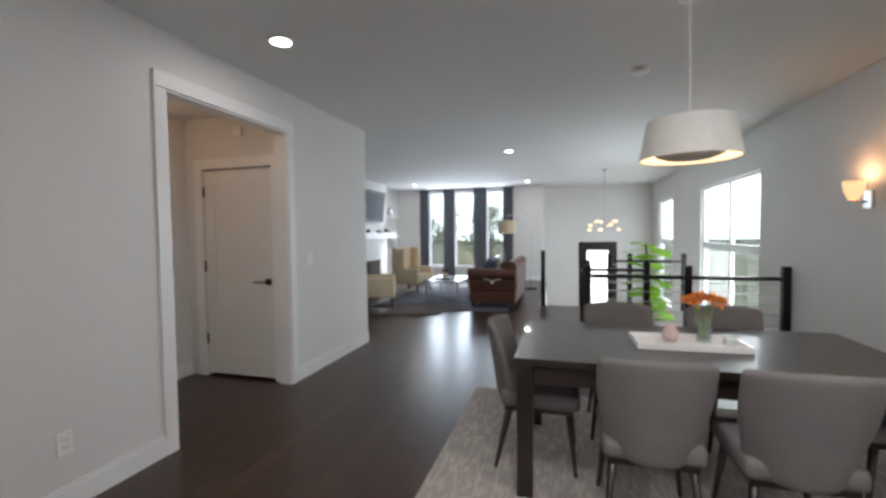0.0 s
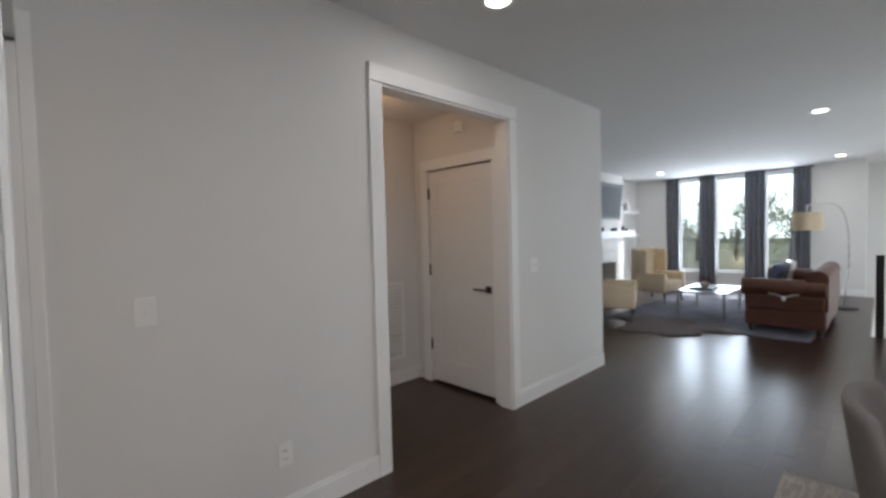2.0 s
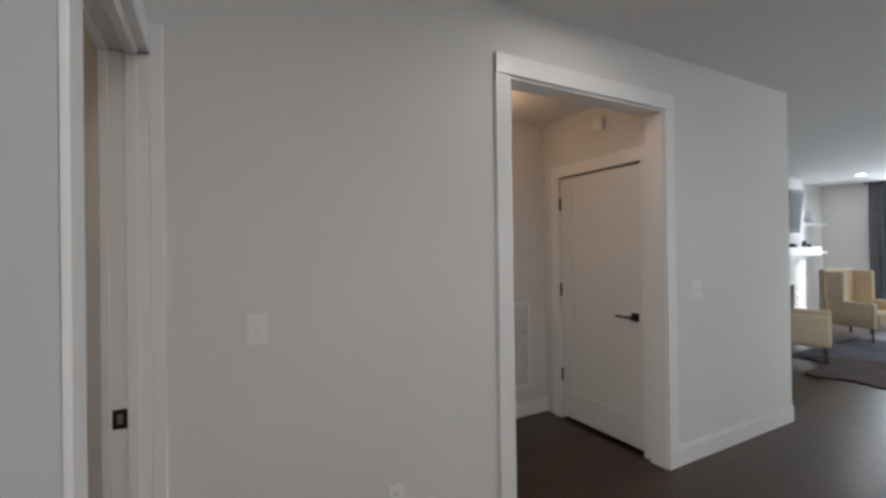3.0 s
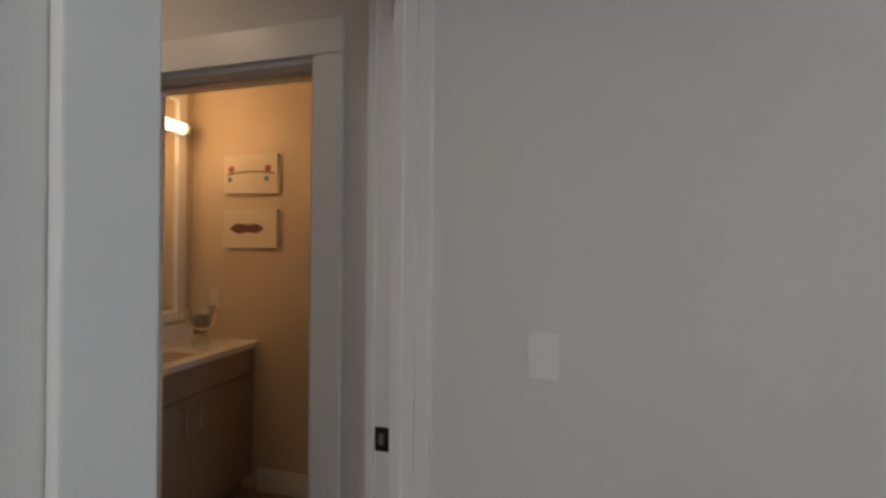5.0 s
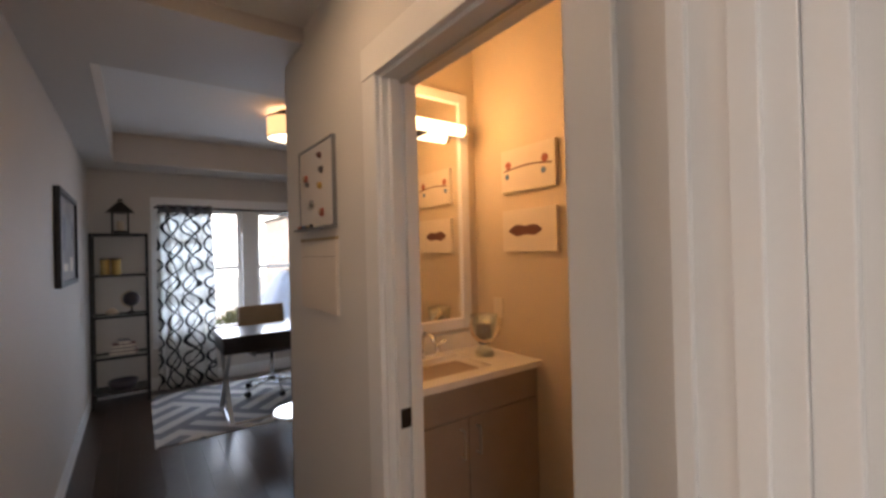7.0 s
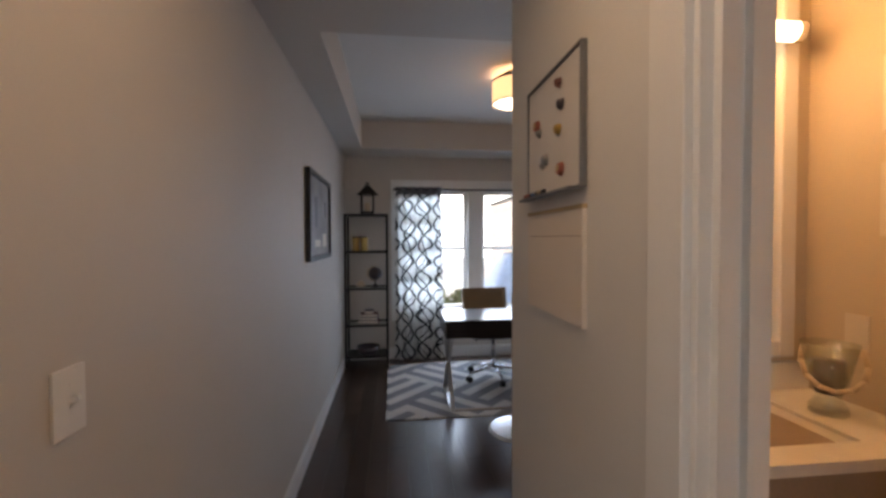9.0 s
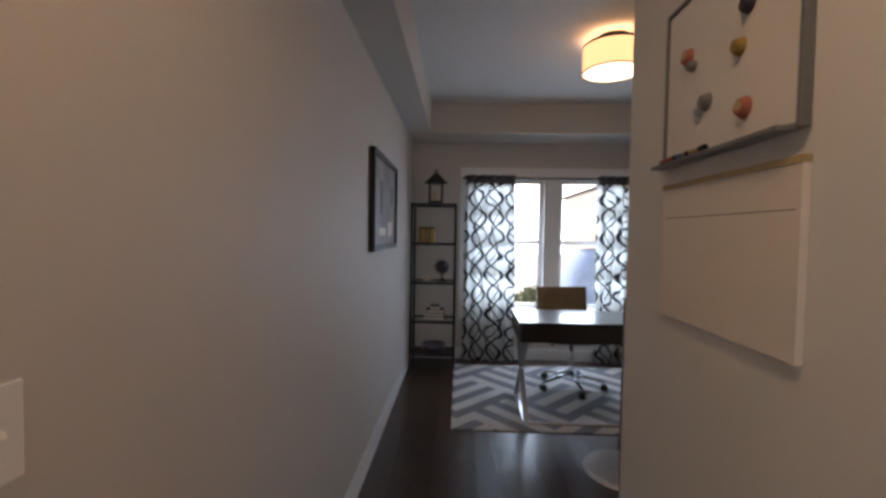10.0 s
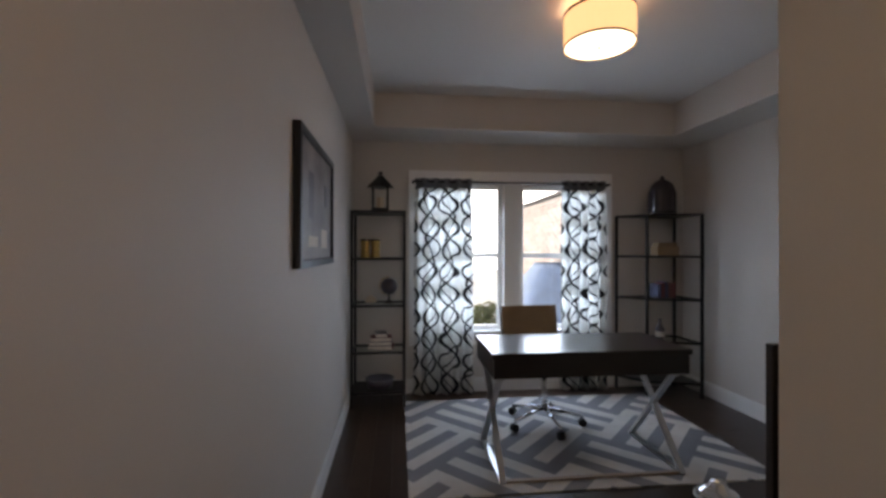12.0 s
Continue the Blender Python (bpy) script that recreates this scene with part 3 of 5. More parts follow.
for i in range(20):
    z = 0.295 + i * 0.034
    part("slat", Bx(-0.011, 0.011, -0.175, 0.175, -0.002, 0.002, m=pose(-1.188, 3.485, z, 0, 35, 0)), TRIM, gr)

# front door below
fd = tagged(new("door_2"), "dark-framed front door with frosted glass", "door", kind="structure")
for x0, x1, z0, z1 in ((2.98, 3.11, -1.2, 0.99), (3.71, 3.84, -1.2, 0.99), (3.11, 3.71, 0.86, 0.99), (3.11, 3.71, -1.2, -0.95)):
    part("frame", Bx(x0, x1, YD - 0.05, YD + 0.07, z0, z1, bevel=0.004), DARKWOOD, fd)
p = part("pane", Bx(3.11, 3.71, YD, YD + 0.01, -0.95, 0.86), FROST, fd, "frosted glass")
p.visible_shadow = False
for x0, x1, z0, z1 in ((2.885, 2.98, -1.2, 0.99), (3.84, 3.935, -1.2, 0.99), (2.885, 3.935, 0.991, 1.09)):
    part("casing", Bx(x0, x1, YD - 0.02, YD, z0, z1, bevel=0.003), DARKWOOD, fd)

# stairs down to the foyer
for i in range(6):
    struct("step", Bx(2.78 + 0.27 * i, 2.78 + 0.27 * (i + 1) + 0.02, 6.95, 8.72, -0.17 * (i + 1) - 0.04, -0.17 * (i + 1), bevel=0.008), DARKWOOD, "dark wooden stair tread", "stair")


# ---------------- stair railings ----------------
def railing(label, posts, top, cables, base=0.0, post_h=1.0):
    """Square posts with a top rail and thin cables between them."""
    r = thing("stair_railing", label, "railing", "stair railings")
    for x, y in posts:
        part("post", Bx(x - 0.039, x + 0.039, y - 0.039, y + 0.039, base - 0.02, base + post_h, bevel=0.006), BLACK, r)
    for (x0, y0), (x1, y1) in zip(posts, posts[1:]):
        d = Vector((x1 - x0, y1 - y0, 0))
        m = Matrix.Translation(((x0 + x1) / 2, (y0 + y1) / 2, base + top)) @ pose(0, 0, 0, 0, 0, math.degrees(math.atan2(d.y, d.x)))
        part("top_rail", Bx(-d.length / 2 + 0.045, d.length / 2 - 0.045, -0.03, 0.03, -0.022, 0.022, bevel=0.005, m=m), BLACK, r)
        for k in range(cables):
            z = base + 0.10 + k * (top - 0.16) / (cables - 1)
            part("cable", Tb((x0, y0, z), (x1, y1, z), 0.005, n=8), STEEL, r, "thin steel cable")
    return r


railing("black metal railing with steel cables at the stairwell", [(2.76, 5.96), (3.87, 5.96), (4.84, 5.96)], 0.86, 7)
railing("short black metal railing beside the stair", [(2.74, 6.10), (2.74, 6.88)], 0.86, 7)
railing("black metal railing along the descending stair", [(2.80, 6.88), (3.58, 6.88)], 0.86, 7)
railing("tall black metal railing beyond the stair", [(3.28, 8.78), (3.62, 8.78), (4.5, 8.78)], 0.86, 7)
railing("black newel post at the foyer edge", [(2.09, 8.72)], 0.9, 2, post_h=1.06)


# ---------------- dining ----------------
def dining_chair(at, rz):
    c = thing("dining_chair", "grey upholstered dining chair with tapered dark legs", "chair", "dining chairs", at, rz)

    def back(u, v):
        a = (u - 0.5) * 2
        half = 0.185 + 0.055 * min(1.0, v * 1.6)
        x = a * half
        y = -0.235 - 0.07 * v + 0.13 * (abs(a) ** 2.4) * (1 - 0.45 * v)
        z = 0.375 + 0.50 * v - 0.018 * a * a * v + 0.05 * (abs(a) ** 3) * (1 - v)
        return (x, y, z)

    part("backrest", sheet(back, 14, 10), FABRIC, c, smooth=True, thick=0.045, sub=1)
    bm = Bx(-0.215, 0.215, -0.22, 0.235, 0.385, 0.475, bevel=0.03)
    part("seat", bm, FABRIC, c, smooth=True)
    part("seat_frame", Bx(-0.19, 0.19, -0.20, 0.20, 0.355, 0.384, bevel=0.005), DARKWOOD, c)
    for sx in (-1, 1):
        for y0, y1 in ((0.17, 0.21), (-0.17, -0.25)):
            part("leg", Tb((sx * 0.165, y0, 0.37), (sx * 0.205, y1, 0.012), 0.021, 0.011), DARKWOOD, c, smooth=True)
    return c


TX0, TX1, TY0, TY1 = 2.23, 4.12, 2.62, 3.62
tab = thing("dining_table", "dark espresso rectangular dining table on square legs", "table")
part("tabletop", Bx(TX0, TX1, TY0, TY1, 0.722, 0.76, bevel=0.004), DARKWOOD, tab)
for x0, x1, y0, y1 in ((TX0 + .1, TX1 - .1, TY0 + .03, TY0 + .055), (TX0 + .1, TX1 - .1, TY1 - .055, TY1 - .03), (TX0 + .03, TX0 + .055, TY0 + .1, TY1 - .1), (TX1 - .055, TX1 - .03, TY0 + .1, TY1 - .1)):
    part("apron", Bx(x0, x1, y0, y1, 0.62, 0.721, bevel=0.002), DARKWOOD, tab)
for x in (TX0 + 0.055, TX1 - 0.055):
    for y in (TY0 + 0.055, TY1 - 0.055):
        part("leg", Bx(x - 0.042, x + 0.042, y - 0.042, y + 0.042, 0.012, 0.721, bevel=0.004), DARKWOOD, tab)
for x, y, rz in ((2.87, 2.64, 0), (3.42, 2.60, 0), (2.34, 3.10, -90), (2.87, 3.60, 180), (3.57, 3.60, 180), (4.10, 3.08, 90)):
    dining_chair((x, y, 0.0), rz)
tagged(part("dining_rug", Bx(1.72, 4.62, 2.02, 4.18, 0.0, 0.011, bevel=0.003), RUG), "pale taupe woven rug with grey streaks under the table", "rug")
tr_ = thing("serving_tray", "white rectangular tray on the dining table", "tray", at=(3.16, 3.10, 0.76), rz=2)
part("base", Bx(-0.27, 0.27, -0.13, 0.13, 0.001, 0.012, bevel=0.003), PLASTIC, tr_)
for x0, x1, y0, y1 in ((-0.27, 0.27, -0.145, -0.13), (-0.27, 0.27, 0.13, 0.145), (-0.285, -0.27, -0.145, 0.145), (0.27, 0.285, -0.145, 0.145)):
    part("rim", Bx(x0, x1, y0, y1, 0.001, 0.035, bevel=0.003), PLASTIC, tr_)
vs = thing("flower_vase", "clear glass vase of orange flowers on the tray", "vase", at=(3.26, 3.15, 0.773))
part("glass", lathe([(0.0, 0.0), (0.038, 0.0), (0.045, 0.16), (0.041, 0.16), (0.035, 0.01), (0.0, 0.01)]), CLEAR, vs, smooth=True)
for i in range(7):
    a = i * 0.9
    part("stem", Tb((0.012 * math.cos(a), 0.012 * math.sin(a), 0.02), (0.05 * math.cos(a), 0.05 * math.sin(a), 0.22), 0.003, n=6), FIG, vs)
bmf = bmesh.new()
for i in range(260):
    a, rr = random.uniform(0, 6.28), math.sqrt(random.random()) * 0.105
    z = 0.27 - rr * rr * 4.0 + random.uniform(-0.012, 0.012)
    m = pose(rr * math.cos(a), rr * math.sin(a), z, random.uniform(-50, 50), random.uniform(-50, 50), math.degrees(a))
    vv = [bmf.verts.new(m @ Vector(q)) for q in ((0, -0.009, 0), (0.022, -0.006, 0.004), (0.03, 0, 0.008), (0.022, 0.006, 0.004), (0, 0.009, 0))]
    bmf.faces.new(vv)
part("blossom", bmf, ORANGE, vs, "dense orange petals")
pt = thing("small_pot", "pale ceramic pot on the tray", "pot", at=(3.08, 3.12, 0.773))
part("body", lathe([(0.0, 0), (0.03, 0), (0.045, 0.03), (0.045, 0.055), (0.028, 0.08), (0.03, 0.095), (0.0, 0.095)]), PINKPOT, pt, smooth=True)
cn = thing("candle_glass", "small glass candle holder on the tray", "candle holder", at=(3.37, 3.09, 0.773))
part("cup", boxes([(-0.03, 0.03, -0.03, 0.03, 0, 0.06)], 0.006), CLEAR, cn)
part("wax", boxes([(-0.022, 0.022, -0.022, 0.022, 0.004, 0.04)], 0.004), PLASTIC, cn)

pn = thing("pendant_lamp", "wide white drum pendant hanging over the table", "pendant lamp", at=(3.17, 3.12, 0))
part("shade", lathe([(0.262, 1.82), (0.222, 2.035), (0.215, 2.035), (0.255, 1.82), (0.262, 1.82)], 40), WHITESHADE, pn, smooth=False)
part("inner_shade", lathe([(0.205, 1.875), (0.17, 1.84), (0.12, 1.822), (0.06, 1.815), (0.0, 1.813)], 32), WHITESHADE, pn, "white bowl diffuser under the bulb", smooth=True)
part("bulb", lathe([(0.0, 1.88), (0.055, 1.90), (0.06, 1.94), (0.03, 1.98), (0.0, 1.99)], 16), GLOWWARM, pn, smooth=True)
part("lining", lathe([(0.252, 1.825), (0.213, 2.03)], 40), SHADEIN, pn, "glowing shade lining", smooth=True)
part("top_ring", lathe([(0.215, 2.03), (0.03, 2.025), (0.03, 2.035), (0.215, 2.035)], 32), WHITESHADE, pn)
part("rod", Tb((0, 0, 2.03), (0, 0, 2.725), 0.004), PLASTIC, pn)
part("canopy", lathe([(0.0, 2.705), (0.06, 2.71), (0.065, 2.738), (0.0, 2.738)]), PLASTIC, pn, smooth=True)


def sconce(at):
    s = thing("wall_sconce", "lit amber glass wall sconce", "wall lamp", at=at)
    part("backplate", Bx(-0.02, 0.0, -0.05, 0.05, -0.12, 0.02, bevel=0.004), STEEL, s)
    part("arm", Tb((-0.02, 0, -0.07), (-0.11, 0, -0.07), 0.008), STEEL, s)
    part("cup", lathe([(0.0, -0.075), (0.03, -0.072), (0.03, -0.055), (0.0, -0.055)], 16, (-0.11, 0, 0)), STEEL, s)
    part("shade", lathe([(0.035, -0.05), (0.065, 0.02), (0.075, 0.10), (0.071, 0.10), (0.03, -0.045)], 20, (-0.11, 0, 0)), SHADE, s, "glowing amber shade", smooth=True)
    return s


sconce((XR, 4.70, 1.70))


def can_light(x, y):
    c = thing("recessed_light", "lit white recessed ceiling light, some added out of view", "ceiling light", "recessed lights", (x, y, H))
    part("trim_ring", lathe([(0.068, -0.002), (0.095, -0.006), (0.10, -0.001), (0.10, 0.0)], 28), PLASTIC, c, smooth=True)
    part("lens", lathe([(0.0, -0.003), (0.068, -0.003), (0.068, -0.001)], 28), CANLIGHT, c, "glowing lens")


# the added, out-of-view cans get the same trim and lens
for cx, cy in CANS + FILL_CANS:
    can_light(cx, cy)
sd = thing("smoke_detector", "round white smoke detector on the ceiling", "smoke detector", at=(3.09, 4.27, H))
part("body", lathe([(0.0, -0.035), (0.05, -0.033), (0.068, -0.012), (0.07, 0.0)]), PLASTIC, sd, smooth=True)
sd2 = thing("smoke_detector", "small white alcove smoke detector above the door", "smoke detector", at=(-0.55, 3.88, 2.42))
part("body", Bx(-0.05, 0.05, -0.035, -0.001, -0.05, 0.05, bevel=0.012), PLASTIC, sd2)


def wall_plate(x, y, z, side, kind, w=0.075, h=0.118):
    """A switch or outlet plate on a wall that faces along x."""
    nm, lb = ("light_switch", "white toggle light switch plate") if kind == "switch" else ("wall_outlet", "white duplex outlet plate")
    t = thing(nm, lb, "switch" if kind == "switch" else "outlet", at=(x, y, z), rz=0 if side > 0 else 180)
    part("plate", Bx(0.0005, 0.007, -w / 2, w / 2, -h / 2, h / 2, bevel=0.002), PLASTIC, t)
    if kind == "switch":
        k = max(1, round(w / 0.07))
        for i in range(k):
            cy = (i - (k - 1) / 2) * 0.046
            part("slot_frame", Bx(0.007, 0.0078, cy - 0.007, cy + 0.007, -0.014, 0.014, bevel=0.0003), PLASTIC, t)
            part("toggle", Bx(-0.009, 0.009, -0.0042, 0.0042, -0.005, 0.005, bevel=0.001, m=pose(0.013, cy, 0.003, 0, -25, 0)), PLASTIC, t)
            for sz in (-0.03, 0.03):
                part("screw", Tb((0.007, cy, sz), (0.0082, cy, sz), 0.003, n=8), PLASTIC, t)
    else:
        for q in (-0.02, 0.02):
            part("socket", Bx(0.007, 0.009, -0.017, 0.017, q - 0.014, q + 0.014, bevel=0.003), PLASTIC, t)
            for sy in (-0.006, 0.006):
                part("slot", Bx(0.0088, 0.0095, sy - 0.0012, sy + 0.0012, q - 0.006, q + 0.006), BLACK, t)


wall_plate(0, 1.372, 1.165, 1, "switch")
wall_plate(0, 1.935, 0.355, 1, "outlet")
wall_plate(0, 4.18, 1.17, 1, "switch", 0.115)
wall_plate(HX, -0.19, 1.155, -1, "switch", 0.075)

# ---------------- living room ----------------
tagged(part("living_rug", Bx(-1.1, 1.5, 7.9, 11.2, 0, 0.010, bevel=0.003), LIVRUG), "dark purple-grey patterned living room rug", "rug")


def hide(u, v):
    a = u * 2 * math.pi
    r = v * (0.62 + 0.10 * math.sin(3 * a + 0.5) + 0.09 * math.sin(5 * a) + 0.05 * math.sin(9 * a + 1))
    return (-0.12 + r * 1.15 * math.cos(a), 7.85 + r * 1.05 * math.sin(a), 0.0145 + 0.004 * math.sin(11 * a) * v)


tagged(part("cowhide_rug", sheet(hide, 64, 6), HIDE, thick=0.006), "brown cowhide laid over the living room rug", "rug")


def sofa():
    s = thing("sofa", "brown leather rolled-arm sofa with nailhead trim", "sofa", at=(1.2, 9.25, 0))
    part("base", Bx(-0.44, 0.42, -1.02, 1.02, 0.10, 0.34, bevel=0.02), LEATHER, s)
    for i in range(3):
        part("seat_cushion", Bx(-0.46, 0.16, -0.84 + 0.56 * i, -0.285 + 0.56 * i, 0.341, 0.47, bevel=0.04), LEATHER, s, smooth=True)
    bm = Bx(0.20, 0.44, -1.0, 1.0, 0.34, 0.74, bevel=0.03)
    tube(bm, (0.33, -1.04, 0.76), (0.33, 1.04, 0.76), 0.115, n=20)
    part("backrest", bm, LEATHER, s)
    for sy in (-1, 1):
        bm = Bx(-0.44, 0.40, sy * 0.95 - 0.08, sy * 0.95 + 0.08, 0.34, 0.58, bevel=0.02)
        tube(bm, (-0.47, sy * 0.97, 0.63), (0.42, sy * 0.97, 0.63), 0.115, n=20)
        part("armrest", bm, LEATHER, s, "rolled leather armrest")
        for x in (-0.38, 0.36):
            part("foot", Tb((x, sy * 0.93, 0.0), (x, sy * 0.93, 0.10), 0.025, 0.035), DARKWOOD, s)
    bow = part("ribbon", path_tube([Vector((-0.16 + 0.32 * q / 12, -1.075 - 0.012 * math.sin(q * 1.3), 0.52 + 0.045 * abs(math.cos(q / 12 * math.pi)) - 0.01)) for q in range(13)], 0.013), STEEL, s, "pale silver ribbon bow on the arm", smooth=True)
    part("knot", lathe([(0.0, -0.04), (0.024, -0.025), (0.028, 0.0), (0.02, 0.02), (0.0, 0.03)], 14, (0.0, -1.08, 0.50)), WHITESHADE, bow, smooth=True)
    for i in range(24):
        part("nail", Tb((-0.40 + i * 0.034, -1.034, 0.515), (-0.40 + i * 0.034, -1.039, 0.515), 0.006, n=6), GOLD, s)
    return s


sofa()
for (x, y, mt, tilt, lb) in ((0.98, 9.6, GREYCURT, 14, "dark grey"), (1.02, 10.0, BOARDW, 10, "white patterned"), (0.98, 9.2, BOOKBLUE, 16, "black")):
    cpl = thing("throw_pillow", lb + " throw pillow leaning on the sofa", "pillow", "sofa pillows", (x, y, 0.68))
    bm = Bx(-0.07, 0.07, -0.21, 0.21, -0.205, 0.21, bevel=0.06, m=pose(0, 0, 0, 0, tilt, 0))
    part("cushion", bm, mt, cpl, smooth=True)


def armchair(at, rz, high):
    lb = "cream wing armchair with wooden legs" if high else "low cream tub armchair with wooden legs"
    c = thing("armchair", lb, "armchair", "living room armchairs", at, rz)
    top = 1.08 if high else 0.74
    part("seat", Bx(-0.27, 0.27, -0.25, 0.34, 0.24, 0.45, bevel=0.04), CREAM, c, smooth=True)
    part("backrest", Bx(-0.36, 0.36, -0.38, -0.25, 0.22, top, bevel=0.04), CREAM, c, smooth=True)
    for sx in (-1, 1):
        part("armrest", Bx(sx * 0.33 - 0.06, sx * 0.33 + 0.06, -0.26, 0.34, 0.22, 0.60, bevel=0.04), CREAM, c, smooth=True)
        if high:
            part("wing", Bx(sx * 0.35 - 0.035, sx * 0.35 + 0.035, -0.28, -0.02, 0.58, 1.05, bevel=0.03), CREAM, c, smooth=True)
        for y in (-0.30, 0.28):
            part("leg", Tb((sx * 0.30, y, 0.24), (sx * 0.32, y * 1.08, 0.012), 0.022, 0.014), DARKWOOD, c)


armchair((-1.0, 7.98, 0.0), -70, False)
armchair((-1.05, 10.15, 0.0), -100, True)
ct = thing("coffee_table", "low pale glass-topped coffee table", "coffee table", at=(0.05, 9.35, 0.01))
part("tabletop", Bx(-0.38, 0.38, -0.58, 0.58, 0.39, 0.415, bevel=0.004), GLASSTOP, ct)
for x in (-0.33, 0.33):
    for y in (-0.53, 0.53):
        part("leg", Bx(x - 0.018, x + 0.018, y - 0.018, y + 0.018, 0, 0.389, bevel=0.002), STEEL, ct)
bw = thing("table_tray", "black tray on the coffee table", "tray", at=(-0.02, 9.3, 0.4255))
part("base", Bx(-0.17, 0.17, -0.24, 0.24, 0, 0.03, bevel=0.006), BLACK, bw)
pl = thing("potted_plant", "small dark potted plant on the tray", "plant", at=(-0.02, 9.35, 0.456))
part("pot", lathe([(0.0, 0), (0.05, 0), (0.065, 0.07), (0.0, 0.07)]), SHELL, pl, smooth=True)
bml = bmesh.new()
for i in range(60):
    a, r = random.uniform(0, 6.28), random.uniform(0.02, 0.09)
    m = pose(r * math.cos(a), r * math.sin(a), random.uniform(0.09, 0.17), random.uniform(-40, 40), random.uniform(-40, 40), math.degrees(a))
    bml.faces.new([bml.verts.new(m @ Vector(q)) for q in ((0, -0.015, 0), (0.05, 0, 0.01), (0, 0.015, 0))])
part("leaves", bml, BOOKRED, pl)

al = thing("arc_lamp", "tall arc floor lamp with a cream drum shade", "floor lamp", at=(1.64, 11.15, 0))
part("base", lathe([(0.0, 0), (0.19, 0), (0.19, 0.025), (0.02, 0.04), (0.0, 0.04)], 28), BLACK, al, smooth=False)
arc = [Vector((0.0, 0, 0.03)), Vector((0.06, 0.02, 0.7))]
for i in range(15):
    q = i / 14
    arc.append(Vector((0.06, 0.02, 0.7)).lerp(Vector((-0.35, -1.5, 1.66)), q) + Vector((0.16 * math.sin(math.pi * q), 0, 0.42 * math.sin(math.pi * q) + 0.10 * math.sin(math.pi * q * 0.5))))
part("stem", path_tube(arc, 0.012), STEEL, al, smooth=True)
ex, ey, ez = arc[-1]
part("shade", lathe([(0.19, 1.38), (0.18, 1.66), (0.176, 1.66), (0.186, 1.38)], 32, (ex, ey, 0)), CREAM, al, "cream linen drum shade", smooth=False)
part("hanger", Tb((ex, ey, 1.60), (ex, ey, ez), 0.008), STEEL, al)

# fireplace wall
fp = thing("fireplace", "white painted brick fireplace with dark firebox", "fireplace", kind="structure")
part("chimney_breast", boxes([(-2.6, -2.23, 9.2, 9.75, 0, H), (-2.6, -2.23, 10.85, 11.28, 0, H), (-2.6, -2.23, 9.75, 10.85, 0.72, H)]), WALL, fp)
part("firebox", boxes([(-2.59, -2.55, 9.75, 10.85, 0.0, 0.72), (-2.55, -2.24, 9.75, 10.85, 0.0, 0.02)]), FIREBOX, fp)
part("mantel", Bx(-2.235, -1.98, 9.15, 11.33, 1.28, 1.44, bevel=0.006), TRIM, fp, "thick white mantel shelf")
tv = thing("television", "large dark flat television above the mantel", "television", at=(-2.19, 10.3, 2.1))
part("bezel", Bx(-0.03, 0.03, -0.68, 0.68, -0.40, 0.40, bevel=0.006, m=pose(0.03, 0, 0, 0, 6, 0)), BLACK, tv)
part("screen", Bx(0.031, 0.034, -0.61, 0.61, -0.335, 0.335, m=pose(0.03, 0, 0, 0, 6, 0)), SCREEN, tv)
for i, (y, w, h) in enumerate(((9.9, 0.10, 0.08), (10.5, 0.16, 0.06), (10.95, 0.09, 0.11), (11.15, 0.07, 0.06))):
    o = thing("mantel_ornament", "small dark ornament on the mantel", "ornament", "mantel ornaments", (-2.1, y, 1.44))
    part("body", lathe([(0.0, 0), (w * 0.45, 0), (w * 0.5, h * 0.5), (w * 0.25, h), (0.0, h)], 14), DARKPOT, o, smooth=True)
for z in (1.92, 1.34):
    sh = thing("floating_shelf", "thick white floating wall shelf", "shelf", "floating shelves", (-2.6, 12.0, z))
    part("board", Bx(0.001, 0.26, -0.55, 0.55, -0.05, 0.0, bevel=0.004), TRIM, sh)
    o = thing("shelf_ornament", "grey ornament on the floating shelf", "ornament", "shelf ornaments", (-2.45, 12.05, z))
    part("body", lathe([(0.0, 0), (0.10, 0), (0.11, 0.06), (0.05, 0.20 if z > 1.5 else 0.08), (0.03, 0.26 if z > 1.5 else 0.10), (0.0, 0.26 if z > 1.5 else 0.10)], 16), DARKPOT if z < 1.5 else STEEL, o, smooth=True)


def drape(name, label, x0, x1, y, z0, z1, folds, depth, material, group, flare=0.0):
    w = x1 - x0

    def fn(u, v):
        spread = 1 + flare * (1 - v)
        x = (x0 + x1) / 2 + (u - 0.5) * w * spread + 0.006 * math.sin(7 * v + 9 * u)
        return (x, y + depth * math.sin(2 * math.pi * folds * u + 0.5 * math.sin(3 * v)) * (0.75 + 0.25 * (1 - v)), z0 + (z1 - z0) * v)

    c = thing(name, label, "curtain", group)
    part("cloth", sheet(fn, int(folds * 12), 16), material, c, smooth=True, thick=0.003)
    return c


for i, (a, b) in enumerate(((-1.80, -1.50), (-1.05, -0.70), (-0.12, 0.27), (0.75, 1.04))):
    drape("grey_curtain", "long charcoal grey curtain hanging to the floor", a, b, YF - 0.10, 0.01, 2.72, 4, 0.03, GREYCURT, "living room curtains", 0.04)
rd = thing("curtain_rod", "thin dark curtain rod along the ceiling", "curtain rod")
part("rod", Tb((-1.85, YF - 0.10, 2.70), (1.08, YF - 0.10, 2.70), 0.012), BLACK, rd)
